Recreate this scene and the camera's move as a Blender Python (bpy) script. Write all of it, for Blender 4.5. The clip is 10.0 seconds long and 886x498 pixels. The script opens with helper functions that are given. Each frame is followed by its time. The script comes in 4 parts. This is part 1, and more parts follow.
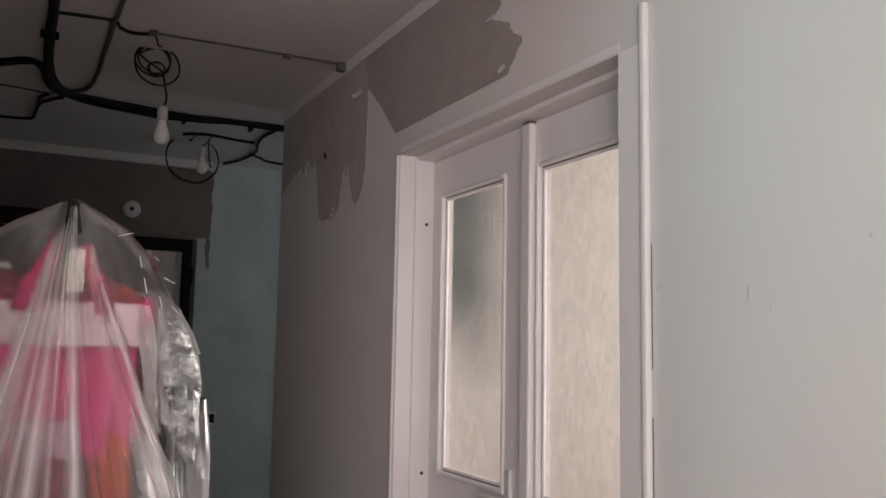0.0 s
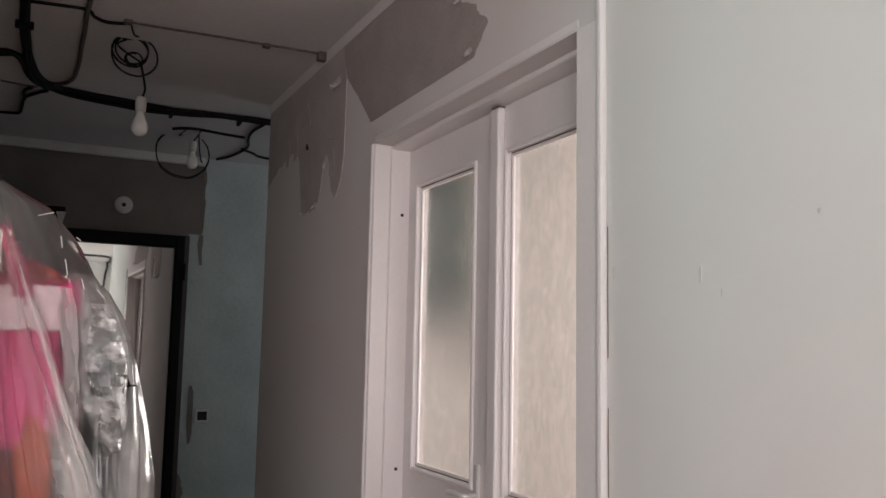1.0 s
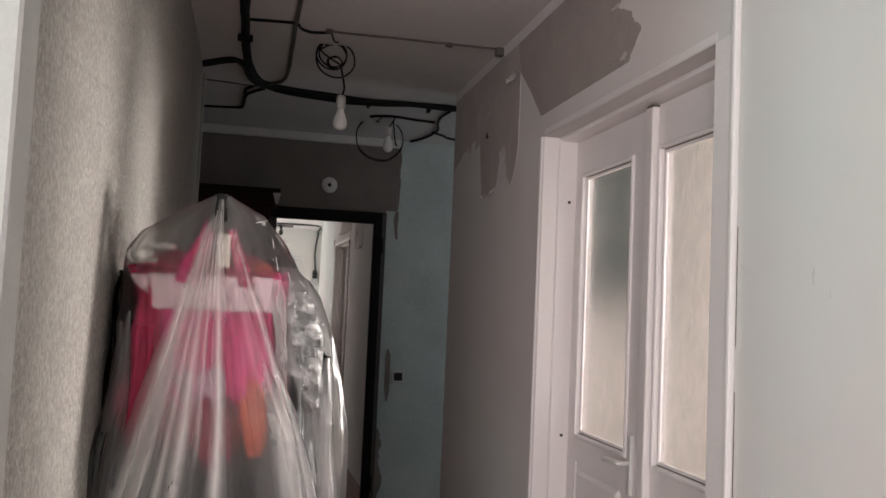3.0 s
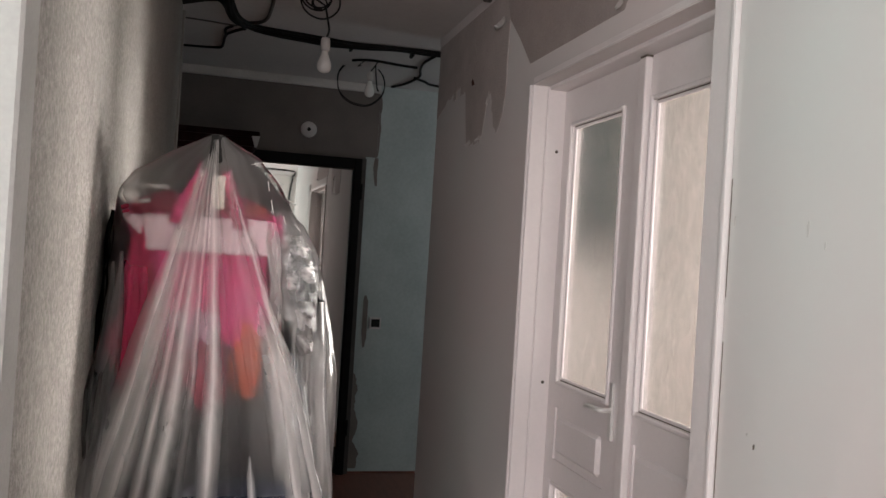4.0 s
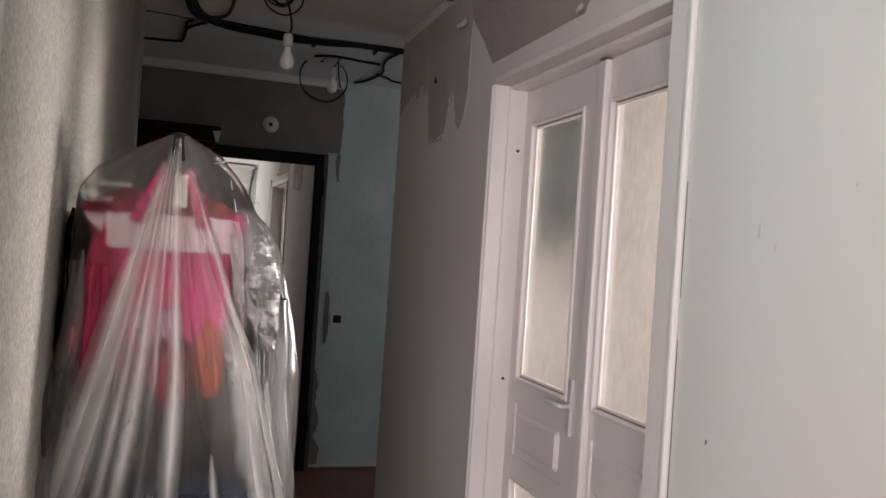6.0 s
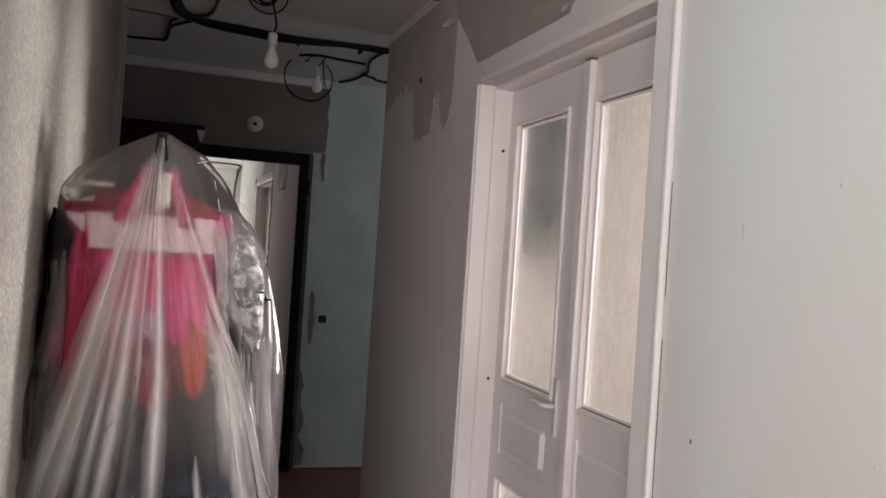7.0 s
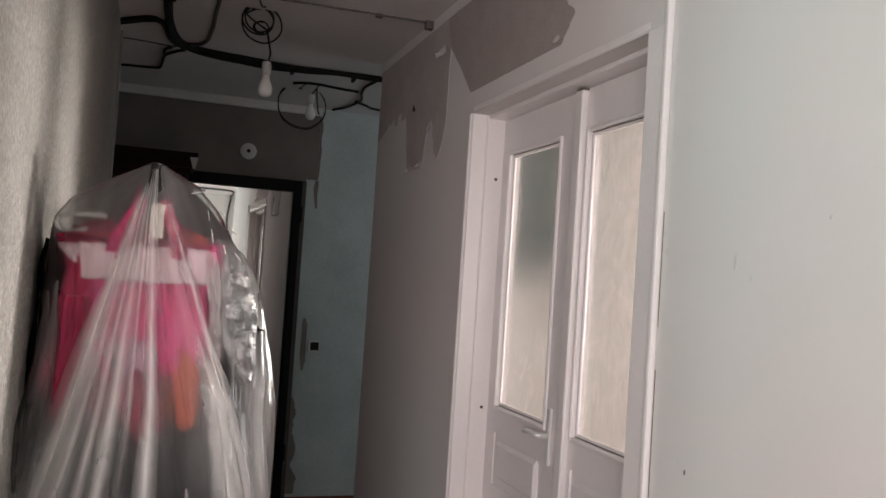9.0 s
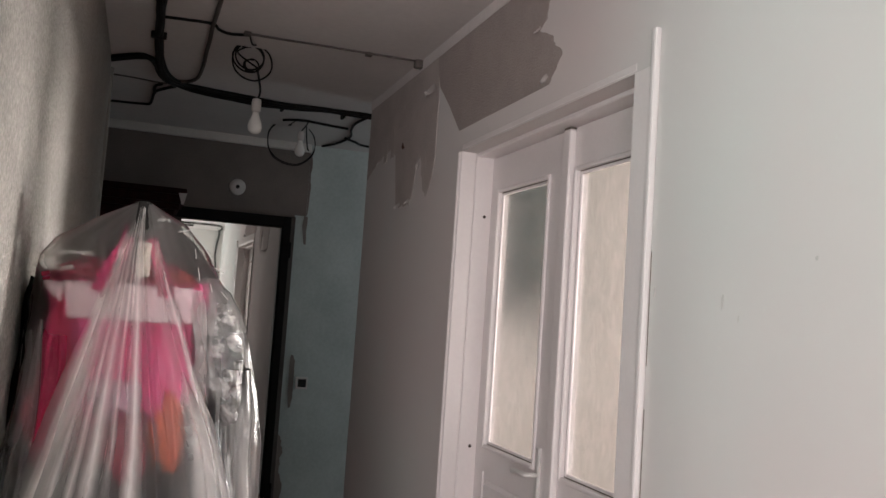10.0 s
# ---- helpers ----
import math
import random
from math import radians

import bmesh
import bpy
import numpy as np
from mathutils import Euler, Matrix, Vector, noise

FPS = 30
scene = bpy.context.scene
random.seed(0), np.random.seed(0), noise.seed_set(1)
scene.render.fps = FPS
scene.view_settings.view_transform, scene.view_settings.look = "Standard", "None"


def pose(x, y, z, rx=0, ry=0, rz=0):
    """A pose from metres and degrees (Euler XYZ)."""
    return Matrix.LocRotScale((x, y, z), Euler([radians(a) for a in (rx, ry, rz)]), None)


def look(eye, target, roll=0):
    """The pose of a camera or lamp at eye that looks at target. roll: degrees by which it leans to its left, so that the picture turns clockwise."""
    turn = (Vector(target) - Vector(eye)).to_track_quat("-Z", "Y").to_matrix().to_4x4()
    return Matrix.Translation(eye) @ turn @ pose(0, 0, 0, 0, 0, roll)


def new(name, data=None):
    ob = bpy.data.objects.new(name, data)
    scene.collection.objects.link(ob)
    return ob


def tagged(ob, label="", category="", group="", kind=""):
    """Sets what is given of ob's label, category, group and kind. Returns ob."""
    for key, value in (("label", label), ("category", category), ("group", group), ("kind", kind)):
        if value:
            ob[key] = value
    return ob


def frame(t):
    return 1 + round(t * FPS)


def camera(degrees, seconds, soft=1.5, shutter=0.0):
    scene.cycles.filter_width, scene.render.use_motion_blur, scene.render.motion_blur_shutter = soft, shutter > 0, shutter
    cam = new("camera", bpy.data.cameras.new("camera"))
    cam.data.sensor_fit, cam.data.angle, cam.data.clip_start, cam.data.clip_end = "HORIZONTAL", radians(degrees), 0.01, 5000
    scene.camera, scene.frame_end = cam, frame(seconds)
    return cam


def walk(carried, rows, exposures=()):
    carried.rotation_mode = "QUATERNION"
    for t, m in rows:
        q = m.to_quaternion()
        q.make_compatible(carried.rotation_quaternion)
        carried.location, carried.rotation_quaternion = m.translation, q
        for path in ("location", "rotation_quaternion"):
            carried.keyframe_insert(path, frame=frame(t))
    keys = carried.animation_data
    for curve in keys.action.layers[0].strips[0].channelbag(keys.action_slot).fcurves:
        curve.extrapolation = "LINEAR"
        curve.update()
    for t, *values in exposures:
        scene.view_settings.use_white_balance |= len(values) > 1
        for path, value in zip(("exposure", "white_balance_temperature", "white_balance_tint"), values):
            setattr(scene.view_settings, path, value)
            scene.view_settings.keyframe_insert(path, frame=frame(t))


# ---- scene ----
cam = camera(54.9, 10.0)
METRES, EYE, TILT, LEAN, TURN = 0.727, 1.395, 0.0, 0.0, -27.0
ROWS = [
    (0.0, 0.0, 0.0, 0.0, -0.12, 6.57, -1.06),
    (0.5, 0.054, 0.03, -0.0182, 0.08, 6.62, -1.09),
    (1.0, 0.1757, 0.0902, -0.033, 0.97, 6.66, -1.12),
    (1.5, 0.3102, 0.1559, -0.0234, 7.14, 6.46, -1.78),
    (2.0, 0.3947, 0.0684, -0.0029, 8.34, 6.47, -1.83),
    (2.5, 0.4321, -0.1684, 0.0195, 12.98, 5.75, -2.36),
    (3.0, 0.3446, -0.2403, 0.0258, 14.17, 3.87, -2.54),
    (3.2, 0.318, -0.238, 0.029, 13.72, 2.95, -2.6),
    (4.3, 0.2715, -0.2545, 0.0135, 11.70, 0.27, -3.83),
    (4.5, 0.2705, -0.2608, 0.0139, 11.28, 0.31, -3.88),
    (5.0, 0.2782, -0.2764, 0.022, 10.61, 0.33, -3.86),
    (5.5, 0.2815, -0.2828, 0.0269, 10.15, 0.35, -3.84),
    (5.7, 0.2822, -0.2825, 0.0274, 9.93, 0.35, -3.84),
    (6.8, 0.2830, -0.2785, 0.029, 8.87, 0.39, -3.79),
    (7.0, 0.2826, -0.2766, 0.029, 8.65, 0.4, -3.79),
    (7.5, 0.2815, -0.2795, 0.029, 8.43, 0.42, -3.77),
    (8.0, 0.2823, -0.2814, 0.0307, 8.39, 0.47, -3.75),
    (8.5, 0.2835, -0.2842, 0.0344, 8.35, 0.95, -3.77),
    (9.0, 0.2813, -0.2813, 0.0429, 8.16, 2.12, -3.77),
    (9.5, 0.2836, -0.2793, 0.0515, 7.69, 3.52, -3.81),
    (10.0, 0.2835, -0.2793, 0.054, 7.42, 4.52, -3.86),
]
EXPOSURES = ((0.0, -0.03, 6500, 13), (0.7, 0.0, 6500, 13), (1.5, 0.08, 6500, 13), (2.0, 0.2, 6500, 13), (2.6, 0.2, 6500, 13), (3.2, 0.14, 6500, 13), (10.0, 0.14, 6500, 13))
walk(cam, [(t, pose(0, 0, EYE, TILT, LEAN, TURN) @ pose(METRES * x, METRES * y, METRES * z, 90 + pitch, roll, yaw)) for t, x, y, z, yaw, pitch, roll in ROWS], EXPOSURES)

# ---- world and light ----
world = bpy.data.worlds.new("world")
scene.world = world
world.use_nodes = True
wn = world.node_tree
bg = wn.nodes["Background"]
sky = wn.nodes.new("ShaderNodeTexSky")
sky.sky_type = "NISHITA"
sky.sun_disc = False
sky.sun_elevation, sky.sun_rotation = radians(38), radians(200)
wn.links.new(sky.outputs[0], bg.inputs[0])
bg.inputs[1].default_value = 0.08


def window_light(name, m, w, h, power, colour):
    """Daylight that comes in at a window's opening."""
    lamp = bpy.data.lights.new(name, "AREA")
    lamp.shape, lamp.size, lamp.size_y = "RECTANGLE", w, h
    lamp.energy, lamp.color = power, colour
    ob = new(name, lamp)
    ob.matrix_world = m
    return ob


# two windows of the open space behind the first eye: one beside it, one in the back wall
window_light("window_light_side", look((-3.4, -1.0, 1.5), (1.0, -0.2, 1.35)), 1.6, 1.4, 54, (0.60, 1.0, 0.93))
window_light("window_light_back", look((-1.15, -2.44, 1.5), (-0.6, 0.0, 1.35)), 1.5, 1.5, 82, (1.0, 0.945, 0.935))
# the window of the room behind the glazed doors
window_light("window_light_bedroom", look((6.0, 3.15, 1.6), (1.2, 2.0, 1.45)), 1.0, 1.3, 265, (1.0, 0.955, 0.90))
# the kitchen's window, round the corner at the corridor's end
window_light("window_light_kitchen", look((3.9, 4.4, 1.5), (1.5, 4.9, 1.2)), 0.9, 1.2, 11.0, (0.82, 0.96, 1.0))

CEIL, XR, XL, YF = 2.47, 1.095, -0.12, 5.12
MIRROR_YAW = 0.6


# ---- materials ----
def mat(name, a, b=None, rough=0.6, scale=6.0, fine=120.0, bump=0.15, bump_scale=None, metal=0.0, spec=0.4, stretch=(1, 1, 1), grain=0.35, dist=0.01):
    """Two base colours mixed by broad blotches and fine grain, with a bump of the fine grain."""
    m = bpy.data.materials.new(name)
    m.use_nodes = True
    n, l = m.node_tree.nodes, m.node_tree.links
    p = n["Principled BSDF"]
    p.inputs["Roughness"].default_value, p.inputs["Metallic"].default_value = rough, metal
    p.inputs["Specular IOR Level"].default_value = spec
    b = b or tuple(0.82 * c for c in a)
    tc, mp = n.new("ShaderNodeTexCoord"), n.new("ShaderNodeMapping")
    geo = n.new("ShaderNodeNewGeometry")
    mp.inputs["Scale"].default_value = stretch
    l.new(geo.outputs["Position"], mp.inputs["Vector"])
    big, small = n.new("ShaderNodeTexNoise"), n.new("ShaderNodeTexNoise")
    big.inputs["Scale"].default_value, big.inputs["Detail"].default_value = scale, 5
    small.inputs["Scale"].default_value, small.inputs["Detail"].default_value = fine, 3
    l.new(mp.outputs[0], big.inputs["Vector"]), l.new(mp.outputs[0], small.inputs["Vector"])
    mixf = n.new("ShaderNodeMix")
    mixf.inputs["Factor"].default_value = grain
    l.new(big.outputs["Fac"], mixf.inputs["A"]), l.new(small.outputs["Fac"], mixf.inputs["B"])
    ramp = n.new("ShaderNodeValToRGB")
    ramp.color_ramp.elements[0].position, ramp.color_ramp.elements[1].position = 0.36, 0.66
    ramp.color_ramp.elements[0].color, ramp.color_ramp.elements[1].color = (*b, 1), (*a, 1)
    l.new(mixf.outputs["Result"], ramp.inputs["Fac"])
    l.new(ramp.outputs[0], p.inputs["Base Color"])
    if bump:
        bp = n.new("ShaderNodeBump")
        bp.inputs["Strength"].default_value, bp.inputs["Distance"].default_value = bump, dist
        if bump_scale:
            s2 = n.new("ShaderNodeTexNoise")
            s2.inputs["Scale"].default_value, s2.inputs["Detail"].default_value = bump_scale, 4
            l.new(mp.outputs[0], s2.inputs["Vector"]), l.new(s2.outputs["Fac"], bp.inputs["Height"])
        else:
            l.new(small.outputs["Fac"], bp.inputs["Height"])
        l.new(bp.outputs[0], p.inputs["Normal"])
    return m


M_PAINT = mat("painted_paper", (0.638, 0.635, 0.62), (0.665, 0.595, 0.585), 0.9, 1.0, 60, 0.04, 14, grain=0.06, spec=0.12)
M_PAPER = mat("paper_backing", (0.40, 0.345, 0.325), (0.34, 0.292, 0.275), 0.9, 9, 110, 0.6, 150, grain=0.5)
M_REMNANT = mat("thin_paper_layer", (0.48, 0.43, 0.41), (0.42, 0.375, 0.355), 0.9, 9, 110, 0.4, 120)
M_PAPER_THIN = mat("worn_backing", (0.50, 0.447, 0.427), (0.405, 0.358, 0.342), 0.9, 7, 110, 0.5, 150, grain=0.4)
M_GREY = mat("dark_wallpaper", (0.215, 0.182, 0.168), (0.17, 0.145, 0.134), 0.9, 5, 140, 0.4, 160)
M_LEFT = mat("textured_wallpaper", (0.37, 0.347, 0.320), (0.24, 0.224, 0.206), 0.85, 7, 120, 1.0, 105, grain=0.85, stretch=(1, 1, 0.95))
M_GREEN = mat("green_plaster", (0.47, 0.525, 0.52), (0.37, 0.42, 0.415), 0.8, 4, 50, 0.2, 30)
M_CEIL = mat("ceiling_whitewash", (0.68, 0.64, 0.625), (0.60, 0.565, 0.555), 0.9, 1.7, 40, 0.12, 20)
M_WHITE = mat("white_wall", (0.88, 0.83, 0.81), (0.84, 0.79, 0.77), 0.7, 2, 60, 0.1, 20)
M_GLOSS = mat("white_gloss_paint", (0.80, 0.745, 0.74), (0.75, 0.70, 0.695), 0.32, 3, 90, 0.06, 35)
M_CORNICE = mat("cornice_foam", (0.66, 0.63, 0.61), (0.58, 0.56, 0.54), 0.8, 8, 60, 0.1)
M_FLOOR = mat("red_brown_boards", (0.20, 0.075, 0.05), (0.13, 0.05, 0.035), 0.45, 4, 60, 0.2, stretch=(8, 1, 1))
M_BLACK = mat("black_steel", (0.008, 0.007, 0.007), (0.005, 0.004, 0.004), 0.6, 20, 120, 0.1, spec=0.12)
M_LEAF = mat("door_leather", (0.045, 0.042, 0.04), (0.03, 0.028, 0.027), 0.5, 15, 90, 0.2)
M_WARD = mat("dark_cherry_wood", (0.030, 0.008, 0.008), (0.016, 0.005, 0.005), 0.55, 5, 60, 0.1, stretch=(6, 6, 1), spec=0.08)
M_CABLE = mat("black_cable", (0.009, 0.008, 0.008), (0.006, 0.005, 0.005), 0.55, 30, 100, 0.05, spec=0.2)
M_CONDUIT = mat("grey_conduit", (0.12, 0.10, 0.092), (0.085, 0.07, 0.065), 0.6, 20, 100, 0.1)
M_SOCKET = mat("white_plastic", (0.60, 0.57, 0.555), (0.55, 0.52, 0.51), 0.4, 20, 90, 0.03)
M_DARK = mat("dark_void", (0.02, 0.019, 0.018), (0.014, 0.013, 0.012), 0.8, 30, 100, 0.1)
M_PINK = mat("pink_cloth", (0.84, 0.062, 0.27), (0.62, 0.036, 0.17), 0.75, 12, 160, 0.25, 60)
M_RED = mat("red_cloth", (0.32, 0.014, 0.052), (0.19, 0.008, 0.030), 0.8, 14, 160, 0.25, 60)
M_BAND = mat("pale_pink_band", (0.83, 0.62, 0.66), (0.76, 0.55, 0.60), 0.7, 14, 160, 0.2, 60)
M_CREAM = mat("cream_card", (0.83, 0.74, 0.66), (0.76, 0.67, 0.60), 0.6, 20, 120, 0.1)
M_ORANGE = mat("orange_cloth", (0.62, 0.088, 0.038), (0.46, 0.075, 0.026), 0.8, 14, 140, 0.2)
M_COAT = mat("dark_coat", (0.011, 0.010, 0.011), (0.007, 0.007, 0.008), 0.9, 10, 60, 0.08, 20, spec=0.1)
M_JET = mat("black_knit", (0.005, 0.0045, 0.0045), (0.003, 0.003, 0.003), 0.95, 10, 140, 0.4, 50, spec=0.05)
M_NAVY = mat("navy_cloth", (0.030, 0.038, 0.062), (0.014, 0.017, 0.028), 0.85, 10, 140, 0.4, 50)
M_CHROME = mat("satin_nickel", (0.78, 0.76, 0.74), (0.72, 0.70, 0.68), 0.4, 20, 200, 0.02, metal=0.35)
M_SCREW = mat("dark_screw", (0.08, 0.065, 0.055), (0.05, 0.04, 0.035), 0.4, 60, 200, 0.05, metal=0.7)
# dark brown that paints shade into the double door's edges
M_SHADE = mat("shade_brown", (0.20, 0.165, 0.14), (0.10, 0.08, 0.065), 0.9, 40, 160, 0.1)
M_RUST = mat("rust_stain", (0.10, 0.04, 0.03), (0.06, 0.03, 0.02), 0.9, 60, 200, 0.2)
M_SCREW_CHIP = mat("brown_chip", (0.22, 0.17, 0.14), (0.14, 0.11, 0.09), 0.9, 60, 200, 0.2)
M_SCUFF = mat("grey_scuff", (0.60, 0.565, 0.55), (0.52, 0.49, 0.475), 0.9, 60, 200, 0.2)


def clear(name, kind):
    m = bpy.data.materials.new(name)
    m.use_nodes = True
    n, l = m.node_tree.nodes, m.node_tree.links
    p, out = n["Principled BSDF"], n["Material Output"]
    if kind == "mirror":
        p.inputs["Base Color"].default_value = (0.74, 0.73, 0.71, 1)
        p.inputs["Metallic"].default_value, p.inputs["Roughness"].default_value = 1.0, 0.02
    elif kind == "glass":
        # figured glass: rippled, scattering
        p.inputs["Base Color"].default_value = (0.97, 0.97, 0.95, 1)
        p.inputs["Transmission Weight"].default_value, p.inputs["IOR"].default_value = 1.0, 1.25
        p.inputs["Roughness"].default_value = 0.16
        geo, mp = n.new("ShaderNodeNewGeometry"), n.new("ShaderNodeMapping")
        mp.inputs["Scale"].default_value = (1, 1, 0.55)
        tex, bp = n.new("ShaderNodeTexNoise"), n.new("ShaderNodeBump")
        tex.inputs["Scale"].default_value, tex.inputs["Detail"].default_value = 210, 4
        bp.inputs["Strength"].default_value, bp.inputs["Distance"].default_value = 0.22, 0.005
        broad, both = n.new("ShaderNodeTexNoise"), n.new("ShaderNodeMix")
        broad.inputs["Scale"].default_value, broad.inputs["Detail"].default_value, both.inputs["Factor"].default_value = 85, 6, 0.62
        broad.inputs["Distortion"].default_value = 0.8
        l.new(geo.outputs["Position"], mp.inputs[0]), l.new(mp.outputs[0], tex.inputs["Vector"]), l.new(mp.outputs[0], broad.inputs["Vector"])
        l.new(tex.outputs["Fac"], both.inputs["A"]), l.new(broad.outputs["Fac"], both.inputs["B"])
        l.new(both.outputs["Result"], bp.inputs["Height"])
        tint = n.new("ShaderNodeValToRGB")
        tint.color_ramp.elements[0].position, tint.color_ramp.elements[1].position = 0.40, 0.60
        tint.color_ramp.elements[0].color, tint.color_ramp.elements[1].color = (0.84, 0.86, 0.85, 1), (1.0, 1.0, 0.98, 1)
        patch, blotch, mul = n.new("ShaderNodeTexNoise"), n.new("ShaderNodeValToRGB"), n.new("ShaderNodeMix")
        patch.inputs["Scale"].default_value, patch.inputs["Detail"].default_value, patch.inputs["Distortion"].default_value = 26, 5, 0.6
        blotch.color_ramp.elements[0].position, blotch.color_ramp.elements[1].position = 0.42, 0.60
        blotch.color_ramp.elements[0].color, blotch.color_ramp.elements[1].color = (0.935, 0.945, 0.94, 1), (1, 1, 1, 1)
        mul.data_type, mul.blend_type = "RGBA", "MULTIPLY"
        mul.inputs[0].default_value = 1.0
        l.new(mp.outputs[0], patch.inputs["Vector"]), l.new(patch.outputs["Fac"], blotch.inputs["Fac"])
        l.new(tint.outputs[0], mul.inputs[6]), l.new(blotch.outputs[0], mul.inputs[7])
        l.new(both.outputs["Result"], tint.inputs["Fac"]), l.new(mul.outputs[2], p.inputs["Base Color"]), l.new(bp.outputs[0], p.inputs["Normal"])
    else:
        # polythene film: mostly clear, milky streaks along the pleats, glossy
        crisp = kind == "crisp"
        uv, mp = n.new("ShaderNodeUVMap"), n.new("ShaderNodeMapping")
        mp.inputs["Scale"].default_value = {"crisp": (5, 5, 1), "film": (7, 0.7, 1), "gather": (5, 0.6, 1), "milky": (3, 1.5, 1), "pleat": (0.8, 3, 1), "panel": (4, 1.6, 1)}[kind]
        tex, ramp = n.new("ShaderNodeTexNoise"), n.new("ShaderNodeMapRange")
        tex.inputs["Scale"].default_value, tex.inputs["Detail"].default_value = 1.0, 4
        ramp.inputs["From Min"].default_value, ramp.inputs["From Max"].default_value = (0.47, 0.60) if crisp else (0.45, 0.64)
        low, high = {"film": (0.06, 0.17), "crisp": (0.03, 0.85), "gather": (0.05, 0.30), "milky": (0.20, 0.60), "pleat": (0.45, 1.0), "panel": (0.14, 0.42)}[kind]
        ramp.inputs["To Min"].default_value, ramp.inputs["To Max"].default_value = low, high
        l.new(uv.outputs[0], mp.inputs[0]), l.new(mp.outputs[0], tex.inputs["Vector"])
        mp2, tex2, mx = n.new("ShaderNodeMapping"), n.new("ShaderNodeTexNoise"), n.new("ShaderNodeMix")
        mp2.inputs["Scale"].default_value = (18, 24, 1) if crisp else (34, 1.4, 1) if kind == "film" else (16, 1.2, 1)
        tex2.inputs["Scale"].default_value, tex2.inputs["Detail"].default_value, mx.inputs["Factor"].default_value = 1.0, 3, 0.22
        l.new(uv.outputs[0], mp2.inputs[0]), l.new(mp2.outputs[0], tex2.inputs["Vector"])
        l.new(tex.outputs["Fac"], mx.inputs["A"]), l.new(tex2.outputs["Fac"], mx.inputs["B"])
        l.new(mx.outputs["Result"], ramp.inputs["Value"])
        # haze is painted in by height: opacity is scaled down towards the hem
        sep, height_fade, times = n.new("ShaderNodeSeparateXYZ"), n.new("ShaderNodeValToRGB"), n.new("ShaderNodeMath")
        l.new(uv.outputs[0], sep.inputs[0]), l.new(sep.outputs["Y"], height_fade.inputs["Fac"])
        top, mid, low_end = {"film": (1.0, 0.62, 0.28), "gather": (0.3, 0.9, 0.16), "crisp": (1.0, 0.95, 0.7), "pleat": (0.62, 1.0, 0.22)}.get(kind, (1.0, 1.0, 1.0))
        height_fade.color_ramp.elements[0].color, height_fade.color_ramp.elements[1].color = (top,) * 3 + (1,), (low_end,) * 3 + (1,)
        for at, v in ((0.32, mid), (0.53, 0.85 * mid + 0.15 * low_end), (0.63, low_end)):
            height_fade.color_ramp.elements.new(at).color = (v, v, v, 1)
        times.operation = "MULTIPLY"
        l.new(ramp.outputs[0], times.inputs[0]), l.new(height_fade.outputs[0], times.inputs[1])
        if kind == "pleat":
            info, shift = n.new("ShaderNodeObjectInfo"), n.new("ShaderNodeVectorMath")
            spread = n.new("ShaderNodeMath")
            shift.operation, spread.operation = "ADD", "MULTIPLY"
            spread.inputs[1].default_value = 41.0
            l.new(info.outputs["Random"], spread.inputs[0]), l.new(mp.outputs[0], shift.inputs[0]), l.new(spread.outputs[0], shift.inputs[1])
            l.new(shift.outputs[0], tex.inputs["Vector"])
            # opacity peaks at mid width, which puts a bright ridge into the pleat
            across, ridge, last = n.new("ShaderNodeSeparateXYZ"), n.new("ShaderNodeValToRGB"), times
            l.new(uv.outputs[0], across.inputs[0]), l.new(across.outputs["X"], ridge.inputs["Fac"])
            ridge.color_ramp.elements[0].color = ridge.color_ramp.elements[1].color = (0.05, 0.05, 0.05, 1)
            for at, v in ((0.22, 0.38), (0.46, 1.0), (0.56, 0.9), (0.78, 0.30)):
                ridge.color_ramp.elements.new(at).color = (v, v, v, 1)
            times = n.new("ShaderNodeMath")
            times.operation = "MULTIPLY"
            l.new(last.outputs[0], times.inputs[0]), l.new(ridge.outputs[0], times.inputs[1])
        tr, di, tl = n.new("ShaderNodeBsdfTransparent"), n.new("ShaderNodeBsdfDiffuse"), n.new("ShaderNodeBsdfTranslucent")
        gl, fr = n.new("ShaderNodeBsdfGlossy"), n.new("ShaderNodeFresnel")
        tr.inputs[0].default_value = (0.98, 0.98, 0.975, 1)
        di.inputs[0].default_value = tl.inputs[0].default_value = (0.92, 0.875, 0.865, 1)
        gl.inputs["Roughness"].default_value = {"crisp": 0.26, "gather": 0.22, "pleat": 0.27, "panel": 0.18}.get(kind, 0.22)
        fr.inputs["IOR"].default_value = {"crisp": 2.6, "gather": 1.16, "film": 1.14, "milky": 1.3, "pleat": 1.30, "panel": 1.4}[kind]
        bp, fine = n.new("ShaderNodeBump"), n.new("ShaderNodeTexNoise")
        fine.inputs["Scale"].default_value, fine.inputs["Detail"].default_value = (3.5, 6) if crisp else (1.6, 4)
        l.new(mp.outputs[0], fine.inputs["Vector"]), l.new(fine.outputs["Fac"], bp.inputs["Height"])
        bp.inputs["Strength"].default_value, bp.inputs["Distance"].default_value = (0.9, 0.012) if crisp else (0.5, 0.006)
        for node in (di, gl, fr):
            l.new(bp.outputs[0], node.inputs["Normal"])
        a, b, c = n.new("ShaderNodeMixShader"), n.new("ShaderNodeMixShader"), n.new("ShaderNodeMixShader")
        a.inputs[0].default_value = 0.35
        l.new(di.outputs[0], a.inputs[1]), l.new(tl.outputs[0], a.inputs[2])
        soft, through_film = n.new("ShaderNodeBsdfRefraction"), n.new("ShaderNodeMixShader")
